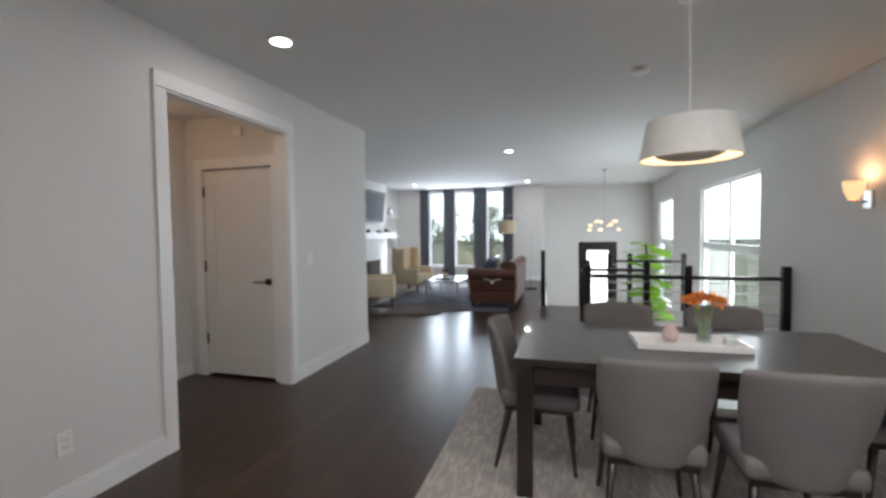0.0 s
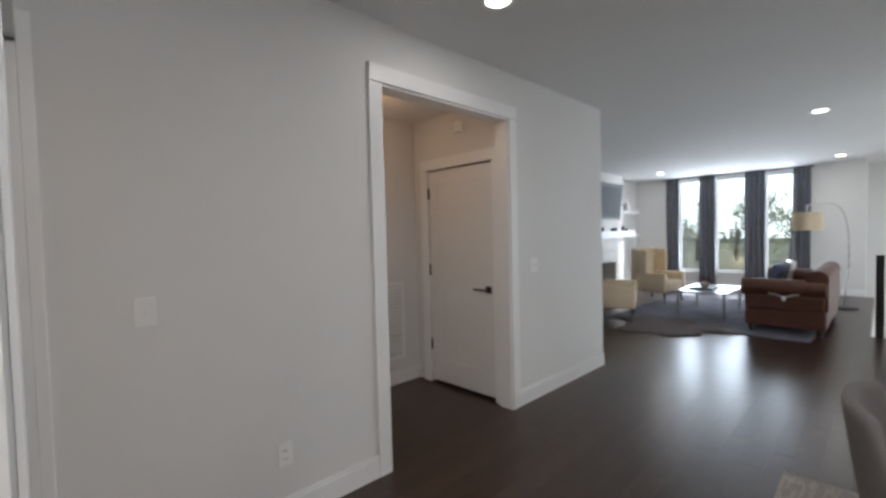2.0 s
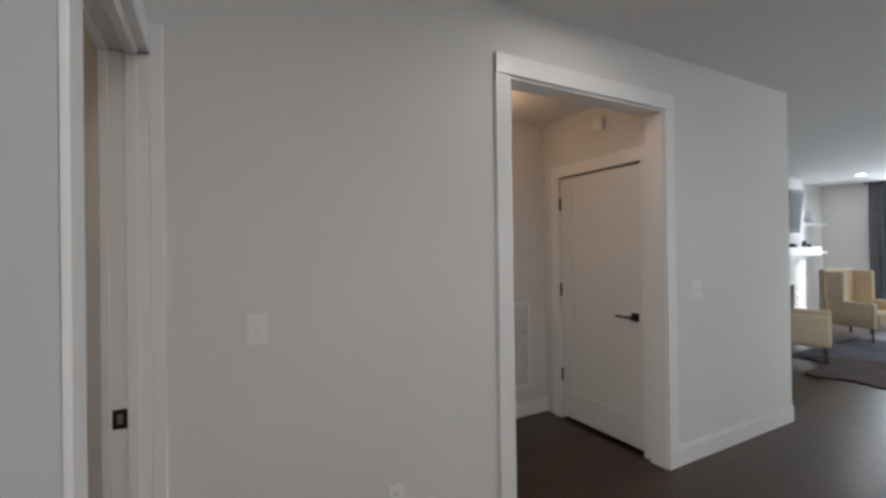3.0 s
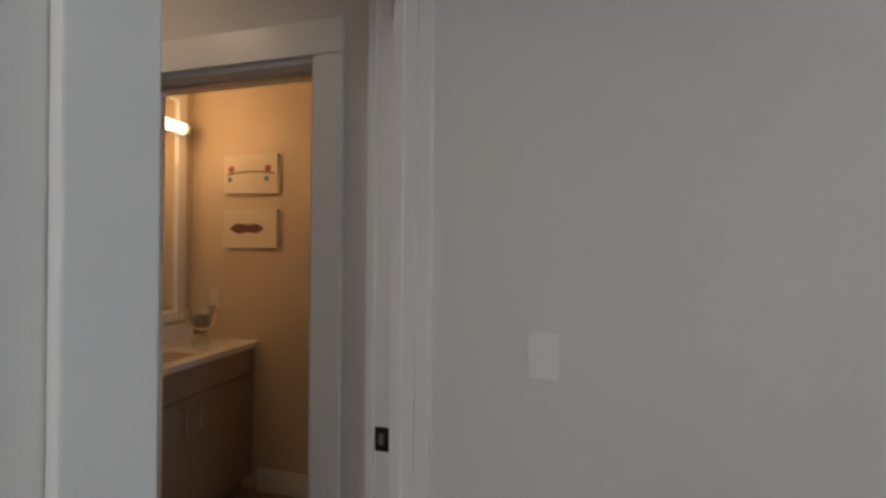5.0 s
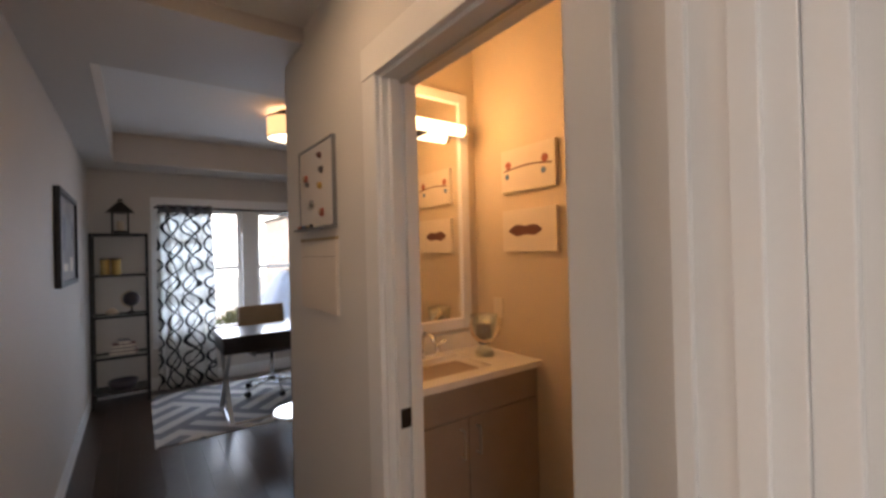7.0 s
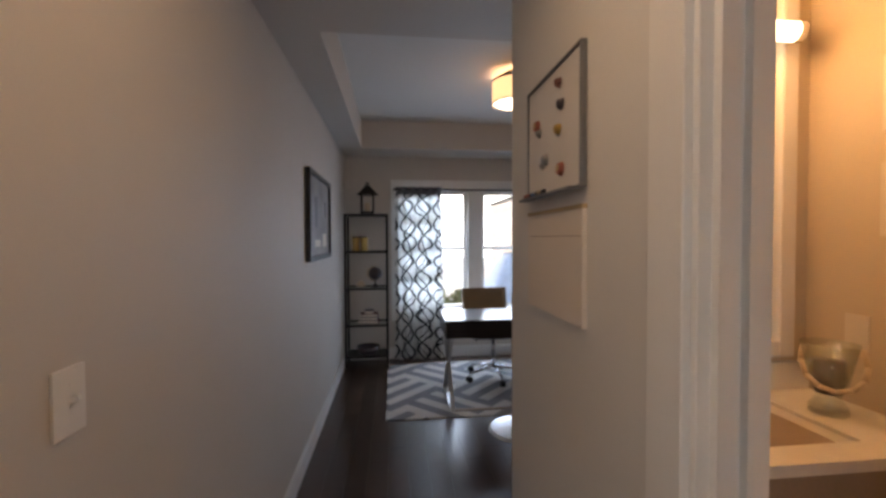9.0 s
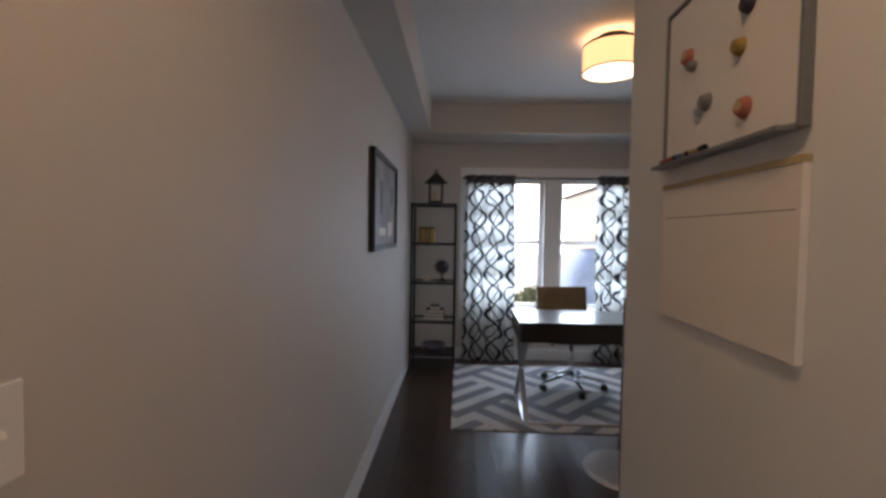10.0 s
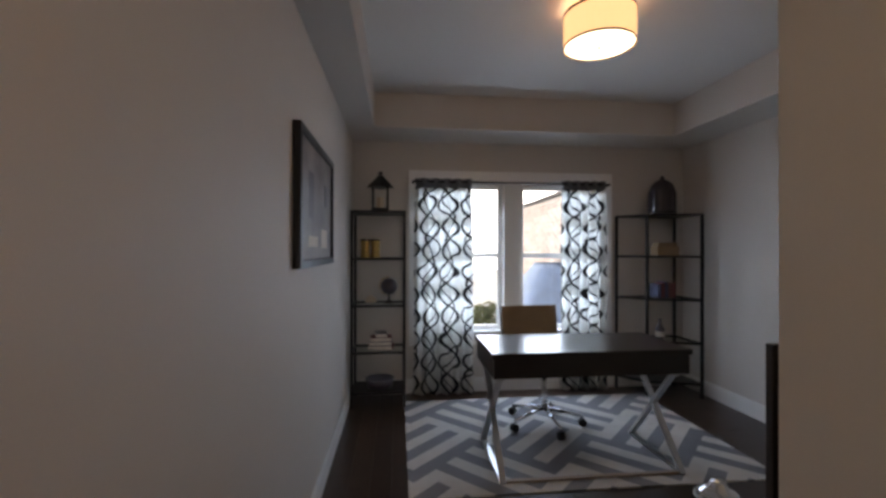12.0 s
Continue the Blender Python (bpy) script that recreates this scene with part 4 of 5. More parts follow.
for x in (-1.85, 1.08):
    part("finial", lathe([(0.0, -0.02), (0.02, 0), (0.0, 0.02)], 12, (x, YF - 0.1, 2.70)), BLACK, rd)
for x in (-1.3, 0.5):
    part("bracket", Bx(x - 0.012, x + 0.012, YF - 0.10, YF, 2.69, 2.71), BLACK, rd)

# foyer
ch = thing("chandelier", "sputnik chandelier with glowing round bulbs", "chandelier", at=(3.32, 10.3, 1.52))
part("hub", lathe([(0.0, -0.05), (0.05, 0), (0.0, 0.05)], 14), STEEL, ch, smooth=True)
part("rod", Tb((0, 0, 0.04), (0, 0, 1.215), 0.007), STEEL, ch)
part("canopy", lathe([(0.0, 1.19), (0.06, 1.195), (0.06, 1.219), (0.0, 1.219)], 16), STEEL, ch)
for i in range(10):
    a = i * 2 * math.pi / 10
    z = (0.10, -0.08, 0.02)[i % 3]
    r = (0.22, 0.30, 0.38)[(i * 2) % 3]
    arm = part("arm", Tb((0, 0, 0), (r * math.cos(a), r * math.sin(a), z), 0.005, n=6), STEEL, ch)
    part("bulb", lathe([(0.0, -0.024), (0.03, -0.018), (0.042, 0.0), (0.03, 0.014), (0.0, 0.02)], 12, (r * math.cos(a), r * math.sin(a), z)), GLOWBULB, arm, "glowing bulb", smooth=True)

fg = thing("fig_tree", "bright green fiddle-leaf fig in the foyer", "plant", at=(3.82, 7.9, -1.1))
part("pot", lathe([(0.0, -0.1), (0.15, -0.1), (0.19, 0.34), (0.17, 0.34), (0.16, 0.30), (0.0, 0.30)]), PLASTIC, fg, smooth=True)
part("trunk", path_tube([Vector((0, 0, 0.3)), Vector((0.02, 0.01, 1.0)), Vector((-0.02, 0.03, 1.6)), Vector((-0.08, 0, 2.3))], 0.016), TREEBARK, fg, smooth=True)
for i in range(34):
    z = 1.05 + 1.3 * i / 34
    a = i * 2.4
    l = random.uniform(0.30, 0.42)
    wv = l * 0.38

    def fig(u, v, l=l, wv=wv):
        k = math.sin(math.pi * min(1, u * 0.92 + 0.06)) ** 0.7 * (0.75 + 0.5 * u)
        return (u * l, (v - 0.5) * 2 * wv * k, -0.10 * u * u * l * 4 * 0.5 + 0.03 * abs(v - 0.5) + 0.008 * math.sin(20 * u))

    lf = part("leaf", sheet(fig, 6, 4), FIG, fg, smooth=True)
    lf.matrix_local = pose(-0.04 * (z - 1) + 0.03 * math.cos(a), 0.03 * math.sin(a), z, 0, random.uniform(-35, 15), math.degrees(a))


# ---------------- hall boards ----------------
wb = thing("magnet_board", "framed white magnet board with small magnets on the hall wall", "whiteboard")
Y0, Y1, Z0, Z1 = -0.765, -0.372, 1.562, 1.895
part("panel", Bx(0.001, 0.012, Y0, Y1, Z0, Z1), BOARDW, wb)
for y0, y1, z0, z1 in ((Y0 - 0.008, Y0, Z0 - 0.008, Z1 + 0.008), (Y1, Y1 + 0.008, Z0 - 0.008, Z1 + 0.008), (Y0, Y1, Z0 - 0.008, Z0), (Y0, Y1, Z1, Z1 + 0.008)):
    part("frame", Bx(0.001, 0.018, y0, y1, z0, z1, bevel=0.002), ALU, wb)
part("pen_tray", Bx(0.018, 0.045, Y0 - 0.008, Y1, Z0 - 0.012, Z0 - 0.004, bevel=0.002), ALU, wb)
for y, z, r, mt in ((-0.506, 1.849, 0.014, INK), (-0.490, 1.788, 0.016, DARKPOT), (-0.509, 1.726, 0.016, GOLD), (-0.678, 1.775, 0.019, INKRED), (-0.660, 1.750, 0.013, ALU), (-0.607, 1.661, 0.019, ALU), (-0.630, 1.648, 0.012, STEEL), (-0.492, 1.617, 0.019, INKRED)):
    mg = thing("fridge_magnet", "small coloured round magnet on the board", "magnet", "board magnets", (0.0125, y, z))
    bm = Tb((0, 0, 0), (0.012, 0, 0), r, r * 0.7, n=14)
    part("disc", bm, mt, mg)
    part("motif", Tb((0.012, 0.002, 0.002), (0.015, 0.002, 0.002), r * 0.45, n=8), YELLOW if mt is INKRED else mt, mg)
for i, mt in enumerate((INKRED, INKBLUE, YELLOW)):
    mk = thing("marker_pen", "coloured dry-erase marker on the board tray", "marker", "markers", (0.030, -0.72 + 0.05 * i, 1.5665))
    part("barrel", Tb((0, -0.03, 0), (0, 0.03, 0), 0.006, n=10), mt, mk)
    part("cap", Tb((0, 0.03, 0), (0, 0.045, 0), 0.0065, n=10), BLACK, mk)
wp = thing("wall_planner", "white dry-erase planner panel with a tan header strip", "planner")
part("panel", Bx(0.001, 0.013, -0.775, -0.360, 1.215, 1.503, bevel=0.001), PAPER, wp)
part("header_strip", Bx(0.001, 0.014, -0.775, -0.360, 1.5035, 1.515), YELLOW, wp, "thin tan header strip")
part("rule_line", Bx(0.013, 0.0134, -0.755, -0.37, 1.437, 1.4385), INK, wp)

# unseen fixture, assumed as the source of the hall's warm light
hl = thing("assumed_hall_light", "assumed small lit flush hall ceiling light, out of view", "ceiling light", at=(0.5, 0.0, 2.46))
part("ring", lathe([(0.08, -0.002), (0.10, -0.008), (0.105, 0)], 24), PLASTIC, hl)
part("lens", lathe([(0.0, -0.003), (0.08, -0.003), (0.08, -0.001)], 24), DIFFUSER, hl)

# ---------------- powder room ----------------
va = thing("vanity", "taupe vanity cabinet with brushed handles", "vanity")
VF = -0.335
part("body", boxes([(-1.045, -0.125, -0.80, VF - 0.02, 0.09, 0.848), (-1.045, -0.125, -0.80, VF - 0.08, 0.0, 0.09)], 0.002), TAUPE, va)
part("drawer_front", Bx(-1.04, -0.13, VF - 0.019, VF, 0.70, 0.84, bevel=0.002), TAUPE, va)
for x0, x1, hx in ((-1.04, -0.587, -0.63), (-0.583, -0.13, -0.54)):
    d = part("door", Bx(x0, x1, VF - 0.019, VF, 0.10, 0.693, bevel=0.002), TAUPE, va)
    part("handle", path_tube([Vector((hx, VF, 0.53)), Vector((hx, VF + 0.028, 0.53)), Vector((hx, VF + 0.028, 0.65)), Vector((hx, VF, 0.65))], 0.005), STEEL, d, "brushed steel handle")
vt = part("countertop", boxes([(-1.05, -0.80, -0.80, -0.312, 0.849, 0.88), (-0.36, -0.122, -0.80, -0.312, 0.849, 0.88), (-0.80, -0.36, -0.80, -0.70, 0.849, 0.88), (-0.80, -0.36, -0.40, -0.312, 0.849, 0.88)]), QUARTZ, va, "white stone top")
part("basin", sheet(lambda u, v: (-0.80 + 0.44 * u, -0.70 + 0.30 * v, 0.868 - 0.13 * (16 * u * (1 - u) * v * (1 - v)) ** 0.35), 14, 12), QUARTZ, vt, "white basin", smooth=True)
part("backsplash", Bx(-1.05, -0.122, -0.80, -0.782, 0.881, 0.98, bevel=0.002), QUARTZ, vt)
fc = thing("faucet", "chrome widespread bathroom faucet", "faucet", at=(-0.60, -0.735, 0.88))
part("spout", path_tube([Vector((0, 0, 0)), Vector((0, 0, 0.11)), Vector((0, 0.03, 0.14)), Vector((0, 0.10, 0.13)), Vector((0, 0.115, 0.105))], 0.011), CHROME, fc, smooth=True)
for x in (-0.10, 0.10):
    part("handle", path_tube([Vector((x, 0, 0)), Vector((x, 0, 0.06)), Vector((x * 1.4, 0.02, 0.085))], 0.010), CHROME, fc, smooth=True)
hv = thing("hurricane_vase", "clear glass vase with dark filling and a shell garland", "vase", at=(-0.90, -0.58, 0.88))
part("glass", lathe([(0.0, 0.0), (0.05, 0.0), (0.05, 0.02), (0.03, 0.05), (0.05, 0.10), (0.075, 0.22), (0.072, 0.22), (0.047, 0.10), (0.0, 0.055)]), CLEAR, hv, smooth=True)
part("filling", lathe([(0.0, 0.060), (0.034, 0.064), (0.042, 0.10), (0.040, 0.165), (0.0, 0.168)]), DARKPOT, hv, "dark blue filling", smooth=True)
part("garland", path_tube([Vector((0.078 * math.cos(q * 0.5 - 1.2), 0.078 * math.sin(q * 0.5 - 1.2) + 0.012, 0.20 - 0.11 * math.sin(q / 8 * math.pi))) for q in range(9)], 0.008), SHELL, hv, "cream shell garland", smooth=True)
mi = thing("vanity_mirror", "tall white-framed mirror above the vanity", "mirror")
MX0, MX1, MZ0, MZ1, MY = -0.975, -0.15, 1.00, 2.36, -0.799
part("glass", Bx(MX0 + 0.06, MX1 - 0.06, MY, MY + 0.012, MZ0 + 0.06, MZ1 - 0.06), MIRROR, mi)
for x0, x1, z0, z1 in ((MX0, MX0 + 0.06, MZ0, MZ1), (MX1 - 0.06, MX1, MZ0, MZ1), (MX0 + 0.06, MX1 - 0.06, MZ0, MZ0 + 0.06), (MX0 + 0.06, MX1 - 0.06, MZ1 - 0.06, MZ1)):
    part("frame", boxes([(x0, x1, MY, MY + 0.03, z0, z1)], 0.006), TRIM, mi)
lb_ = thing("vanity_light", "glowing tube light bar on the mirror", "wall lamp", at=(-0.62, -0.75, 2.12))
part("mount", Bx(-0.05, 0.05, -0.036, 0.02, -0.035, 0.035, bevel=0.004), BRONZE, lb_)
part("tube", Tb((-0.26, 0.05, 0), (0.26, 0.05, 0), 0.032, n=20), DIFFUSER, lb_, "glowing frosted tube")
for x in (-0.27, 0.27):
    part("cap", Tb((x - 0.012, 0.05, 0), (x + 0.012, 0.05, 0), 0.035, n=20), CHROME, lb_)
part("arm", Tb((0, 0.0, 0), (0, 0.05, 0), 0.012), BRONZE, lb_)


def canvas(z0, z1, motif):
    c = thing("canvas_print", "small cream canvas with a " + motif + " sketch", "picture", "powder room prints")
    part("canvas", Bx(-1.049, -1.025, -0.545, -0.172, z0, z1, bevel=0.002), CANVAS, c)
    zc = (z0 + z1) / 2
    if motif == "barbell":
        part("bar", path_tube([Vector((-1.024, -0.52 + 0.33 * q / 8, zc + 0.015 * math.sin(q / 8 * math.pi))) for q in range(9)], 0.004), INK, c)
        for y in (-0.49, -0.235):
            part("dab", Tb((-1.025, y, zc + 0.03), (-1.0235, y, zc + 0.03), 0.022, n=10), INKRED, c)
            part("dab", Tb((-1.025, y - 0.01, zc - 0.03), (-1.0235, y - 0.01, zc - 0.03), 0.016, n=10), INKBLUE, c)
    else:
        part("fish", sheet(lambda u, v: (-1.0245, -0.50 + 0.24 * u, zc + (v - 0.5) * 0.065 * math.sin(math.pi * u) ** 0.8 * (1.0 + 0.3 * math.sin(9 * u))), 14, 4), INK, c, thick=0.001)


canvas(1.755, 1.985, "barbell")
canvas(1.435, 1.66, "fish")
wo = thing("wall_outlet", "beige outlet plate above the vanity", "outlet", at=(-1.05, -0.62, 1.12))
part("plate", Bx(0.0005, 0.007, -0.037, 0.037, -0.058, 0.058, bevel=0.002), CANVAS, wo)

# ---------------- office ----------------
tagged(part("office_rug", Bx(-1.70, 0.53, -4.25, -2.735, 0, 0.010, bevel=0.003), KEYRUG), "grey and white geometric key-pattern rug under the desk", "rug")
dk = thing("desk", "dark espresso desk on chrome X-shaped legs", "desk")
DX0, DX1, DY0, DY1 = -1.20, 0.045, -3.41, -2.85
part("tabletop", Bx(DX0, DX1, DY0, DY1, 0.725, 0.757, bevel=0.003), DARKWOOD, dk)
part("drawer_box", Bx(DX0 + 0.012, DX1 - 0.012, DY0 + 0.012, DY1 - 0.012, 0.605, 0.724, bevel=0.003), DARKWOOD, dk)
for i in range(3):
    w = (DX1 - DX0 - 0.03) / 3
    part("drawer_front", Bx(DX0 + 0.015 + i * w + 0.003, DX0 + 0.015 + (i + 1) * w - 0.003, DY0 + 0.002, DY0 + 0.011, 0.615, 0.718, bevel=0.002), DARKWOOD, dk)
for x in (DX0 + 0.08, DX1 - 0.06):
    for ya, yb in ((DY1 - 0.06, DY0 + 0.0), (DY0 + 0.06, DY1 + 0.02)):
        d = Vector((0, yb - ya, 0.012 - 0.604))
        m = Matrix.Translation((x, (ya + yb) / 2, (0.012 + 0.604) / 2)) @ d.to_track_quat("Z", "Y").to_matrix().to_4x4()
        part("leg", Bx(-0.018, 0.018, -0.012, 0.012, -d.length / 2, d.length / 2, bevel=0.002, m=m), STEEL, dk, "brushed steel X leg")
    part("foot_bar", Bx(x - 0.018, x + 0.018, DY0, DY1 + 0.02, 0.0105, 0.026, bevel=0.002), STEEL, dk)
    part("top_bar", Bx(x - 0.018, x + 0.018, DY0 + 0.03, DY1 - 0.03, 0.585, 0.6045, bevel=0.002), STEEL, dk)

part("front_bar", Bx(DX0 + 0.098, DX1 - 0.078, DY1 - 0.012, DY1 + 0.018, 0.0105, 0.024, bevel=0.002), TAUPE, dk, "low tan cross bar")

oc_ = thing("office_chair", "tan ribbed office chair on a chrome star base", "office chair", at=(-0.54, -3.64, 0.010), rz=6)
part("seat", sheet(lambda u, v: ((u - 0.5) * 0.48, -0.24 + 0.48 * v, 0.455 + 0.006 * math.cos(2 * math.pi * 9 * v) + 0.02 * (1 - math.sin(math.pi * v)) - 0.012 * math.sin(math.pi * u)), 6, 54), DARKPOT, oc_, "dark ribbed seat", smooth=True, thick=0.03)
part("backrest", sheet(lambda u, v: ((u - 0.5) * 0.47, -0.24 - 0.07 * v + 0.02 * (2 * u - 1) ** 2, 0.50 + 0.38 * v + 0.004 * math.cos(2 * math.pi * 7 * v)), 8, 42), TANLEATHER, oc_, "tan ribbed backrest", smooth=True, thick=0.025)
for sx in (-1, 1):
    part("side_frame", path_tube([Vector((sx * 0.245, 0.22, 0.44)), Vector((sx * 0.245, -0.20, 0.43)), Vector((sx * 0.245, -0.25, 0.50)), Vector((sx * 0.24, -0.31, 0.88))], 0.011), CHROME, oc_, smooth=True)
    part("armrest", path_tube([Vector((sx * 0.25, 0.15, 0.44)), Vector((sx * 0.29, 0.15, 0.62)), Vector((sx * 0.29, -0.12, 0.64)), Vector((sx * 0.25, -0.25, 0.60))], 0.010), CHROME, oc_, smooth=True)
part("gas_lift", Tb((0, 0, 0.12), (0, 0, 0.44), 0.026, 0.018), CHROME, oc_, smooth=True)
for i in range(5):
    a = i * 2 * math.pi / 5 + 0.3
    ca, sa = math.cos(a), math.sin(a)
    spk = part("spoke", Tb((0, 0, 0.13), (0.29 * ca, 0.29 * sa, 0.075), 0.018, 0.012), CHROME, oc_, smooth=True)
    part("caster", Tb((0.29 * ca - 0.02 * sa, 0.29 * sa + 0.02 * ca, 0.030), (0.29 * ca + 0.02 * sa, 0.29 * sa - 0.02 * ca, 0.030), 0.029, n=14), BLACK, spk, "black caster")


def etagere(label, posts, levels, top, bounds):
    e = thing("etagere", label, "shelf unit", "office shelf units")
    for x, y in posts:
        part("post", Bx(x - 0.012, x + 0.012, y - 0.012, y + 0.012, 0, top, bevel=0.002), BLACK, e)
    for z in (*levels, top):
        sh = part("shelf", box_poly(bounds, z - 0.010, z), CLEAR if z not in (levels[-1], top) else BLACK, e, "clear glass shelf" if z not in (levels[-1], top) else "")
        for a, b in zip(bounds, bounds[1:] + bounds[:1]):
            d = Vector((b[0] - a[0], b[1] - a[1], 0))
            m = Matrix.Translation(((a[0] + b[0]) / 2, (a[1] + b[1]) / 2, z - 0.008)) @ pose(0, 0, 0, 0, 0, math.degrees(math.atan2(d.y, d.x)))
            part("rail", Bx(-d.length / 2, d.length / 2, -0.010, 0.010, -0.012, 0.010, bevel=0.002, m=m), BLACK, e)
    return e


def box_poly(pts, z0, z1):
    bm = bmesh.new()
    lo, hi = [bm.verts.new((x, y, z0)) for x, y in pts], [bm.verts.new((x, y, z1)) for x, y in pts]
    bm.faces.new(hi)
    bm.faces.new(lo[::-1])
    for i in range(len(pts)):
        j = (i + 1) % len(pts)
        bm.faces.new((lo[i], lo[j], hi[j], hi[i]))
    return bm


LP = [(0.535, -4.45), (0.985, -4.45), (0.985, -4.14), (0.535, -4.14)]
etagere("tall black metal shelf unit with glass shelves", LP, (1.29, 0.885, 0.48, 0.135), 1.70, LP)
RP = [(-1.56, -4.45), (-2.17, -4.45), (-2.19, -4.08), (-1.74, -4.22)]
etagere("black metal corner shelf unit with glass shelves", RP, (1.31, 0.91, 0.51, 0.135), 1.70, RP)


def lantern(at):
    l = thing("lantern", "dark metal house-shaped lantern on the shelf unit", "lantern", at=at)
    part("base", Bx(-0.075, 0.075, -0.075, 0.075, 0, 0.025, bevel=0.003), BLACK, l)
    for x in (-0.065, 0.065):
        for y in (-0.065, 0.065):
            part("post", Bx(x - 0.008, x + 0.008, y - 0.008, y + 0.008, 0.025, 0.21), BLACK, l)
    part("candle", Tb((0, 0, 0.026), (0, 0, 0.12), 0.03), SHELL, l)
    part("roof", Tb((0, 0, 0.21), (0, 0, 0.32), 0.125, 0.02, n=4), BLACK, l)
    part("ring", lathe([(0.018, 0.33), (0.024, 0.34), (0.018, 0.35)], 12), BLACK, l)


lantern((0.75, -4.30, 1.71))
bc = thing("birdcage", "dark domed decorative cage on the corner shelf unit", "ornament", at=(-1.93, -4.28, 1.71))
part("base", lathe([(0.0, 0), (0.125, 0), (0.125, 0.02), (0.0, 0.02)], 24), BLACK, bc)
part("dome", lathe([(0.115, 0.02), (0.115, 0.21), (0.10, 0.27), (0.06, 0.31), (0.02, 0.33), (0.015, 0.36), (0.0, 0.365)], 24), DARKPOT, bc, smooth=True)
for i in range(12):
    a = i * math.pi / 6
    part("wire", Tb((0.118 * math.cos(a), 0.118 * math.sin(a), 0.02), (0.118 * math.cos(a), 0.118 * math.sin(a), 0.21), 0.003, n=6), BLACK, bc)
for x in (0.80, 0.71):
    jr = thing("gold_canister", "antique gold canister on a glass shelf", "canister", "gold canisters", (x + 0.08, -4.28, 1.291))
    part("body", lathe([(0.0, 0), (0.04, 0), (0.043, 0.01), (0.038, 0.07), (0.043, 0.14), (0.04, 0.15), (0.0, 0.15)]), GOLD, jr, smooth=True)
    part("lid", lathe([(0.044, 0.15), (0.044, 0.165), (0.0, 0.17)]), BRONZE, jr, smooth=True)
gb = thing("globe", "small dark desk globe on a stand", "globe", at=(0.67, -4.28, 0.886))
part("stand", lathe([(0.0, 0), (0.055, 0), (0.05, 0.012), (0.01, 0.03), (0.008, 0.08), (0.0, 0.08)]), BRONZE, gb, smooth=True)
part("ball", lathe([(0.075 * math.sin(i * math.pi / 12), 0.15 - 0.075 * math.cos(i * math.pi / 12)) for i in range(13)]), DARKPOT, gb, smooth=True)
part("meridian", path_tube([Vector((0.085 * math.sin(q), 0, 0.15 - 0.085 * math.cos(q))) for q in [i * math.pi / 10 for i in range(11)]], 0.004), GOLD, gb)
sl = thing("seashell", "cream seashell on a glass shelf", "ornament", at=(0.83, -4.26, 0.886))
part("shell", lathe([(0.0, 0), (0.05, 0.01), (0.055, 0.03), (0.03, 0.06), (0.0, 0.075)], 14), SHELL, sl, smooth=True)
for i, (w, mt) in enumerate(((0.22, BOOKRED), (0.20, BOOKBLUE), (0.19, BOOKRED), (0.10, DARKPOT))):
    bk = thing("book", "dark hardcover book stacked flat", "book", "stacked books", (0.74, -4.29, 0.481 + 0.036 * i), rz=4 * i - 5)
    part("cover", Bx(-w / 2, w / 2, -0.08, 0.08, 0, 0.035, bevel=0.003), mt, bk)
    part("pages", Bx(-w / 2 + 0.004, w / 2 + 0.001, -0.076, 0.081, 0.004, 0.031), CANVAS, bk)
bs = thing("basket", "low dark woven basket on the bottom shelf", "basket", at=(0.75, -4.29, 0.136))
part("body", lathe([(0.0, 0), (0.11, 0), (0.13, 0.08), (0.12, 0.08), (0.10, 0.01), (0.0, 0.01)]), DARKPOT, bs, smooth=True)
bx_ = thing("keepsake_box", "tan wooden box on a glass shelf", "box", at=(-1.95, -4.27, 1.311))
part("body", Bx(-0.11, 0.11, -0.06, 0.06, 0, 0.09, bevel=0.006), TANLEATHER, bx_)
part("lid", Bx(-0.10, 0.10, -0.055, 0.055, 0.091, 0.125, bevel=0.016), TANLEATHER, bx_)
for i in range(5):
    bk = thing("book", "dark upright book on a glass shelf", "book", "upright books", (-1.86 - 0.036 * i, -4.28, 0.911), rz=0)
    part("cover", Bx(-0.016, 0.016, -0.07, 0.07, 0, 0.13 + 0.012 * (i % 3), bevel=0.002), (BOOKBLUE, BOOKRED, BOOKBLUE, INK, BOOKRED)[i], bk)
bt = thing("bottle", "dark decorative bottle on a glass shelf", "bottle", at=(-1.90, -4.27, 0.511))
part("body", lathe([(0.0, 0), (0.04, 0), (0.042, 0.10), (0.015, 0.15), (0.015, 0.20), (0.0, 0.20)]), DARKPOT, bt, smooth=True)
part("label", lathe([(0.0425, 0.03), (0.0428, 0.08)], 24), CANVAS, bt)

for a, b in ((-0.10, 0.43), (-1.42, -0.98)):
    drape("office_curtain", "white curtain with dark interlaced curves", a, b, OY + 0.10, 0.015, 1.94, 5, 0.028, OGEE, "office curtains", 0.08)
    drape("curtain_header", "gathered dark header of the office curtain", a, b, OY + 0.10, 1.941, 2.03, 5, 0.030, GREYCURT, "curtain headers")
rd = thing("curtain_rod", "dark office curtain rod", "curtain rod")
part("rod", Tb((-1.47, OY + 0.10, 2.0), (0.46, OY + 0.10, 2.0), 0.009), BLACK, rd)
for x in (-1.46, 0.45):
    part("bracket", Bx(x - 0.01, x + 0.01, OY + 0.02, OY + 0.10, 1.99, 2.01), BLACK, rd)

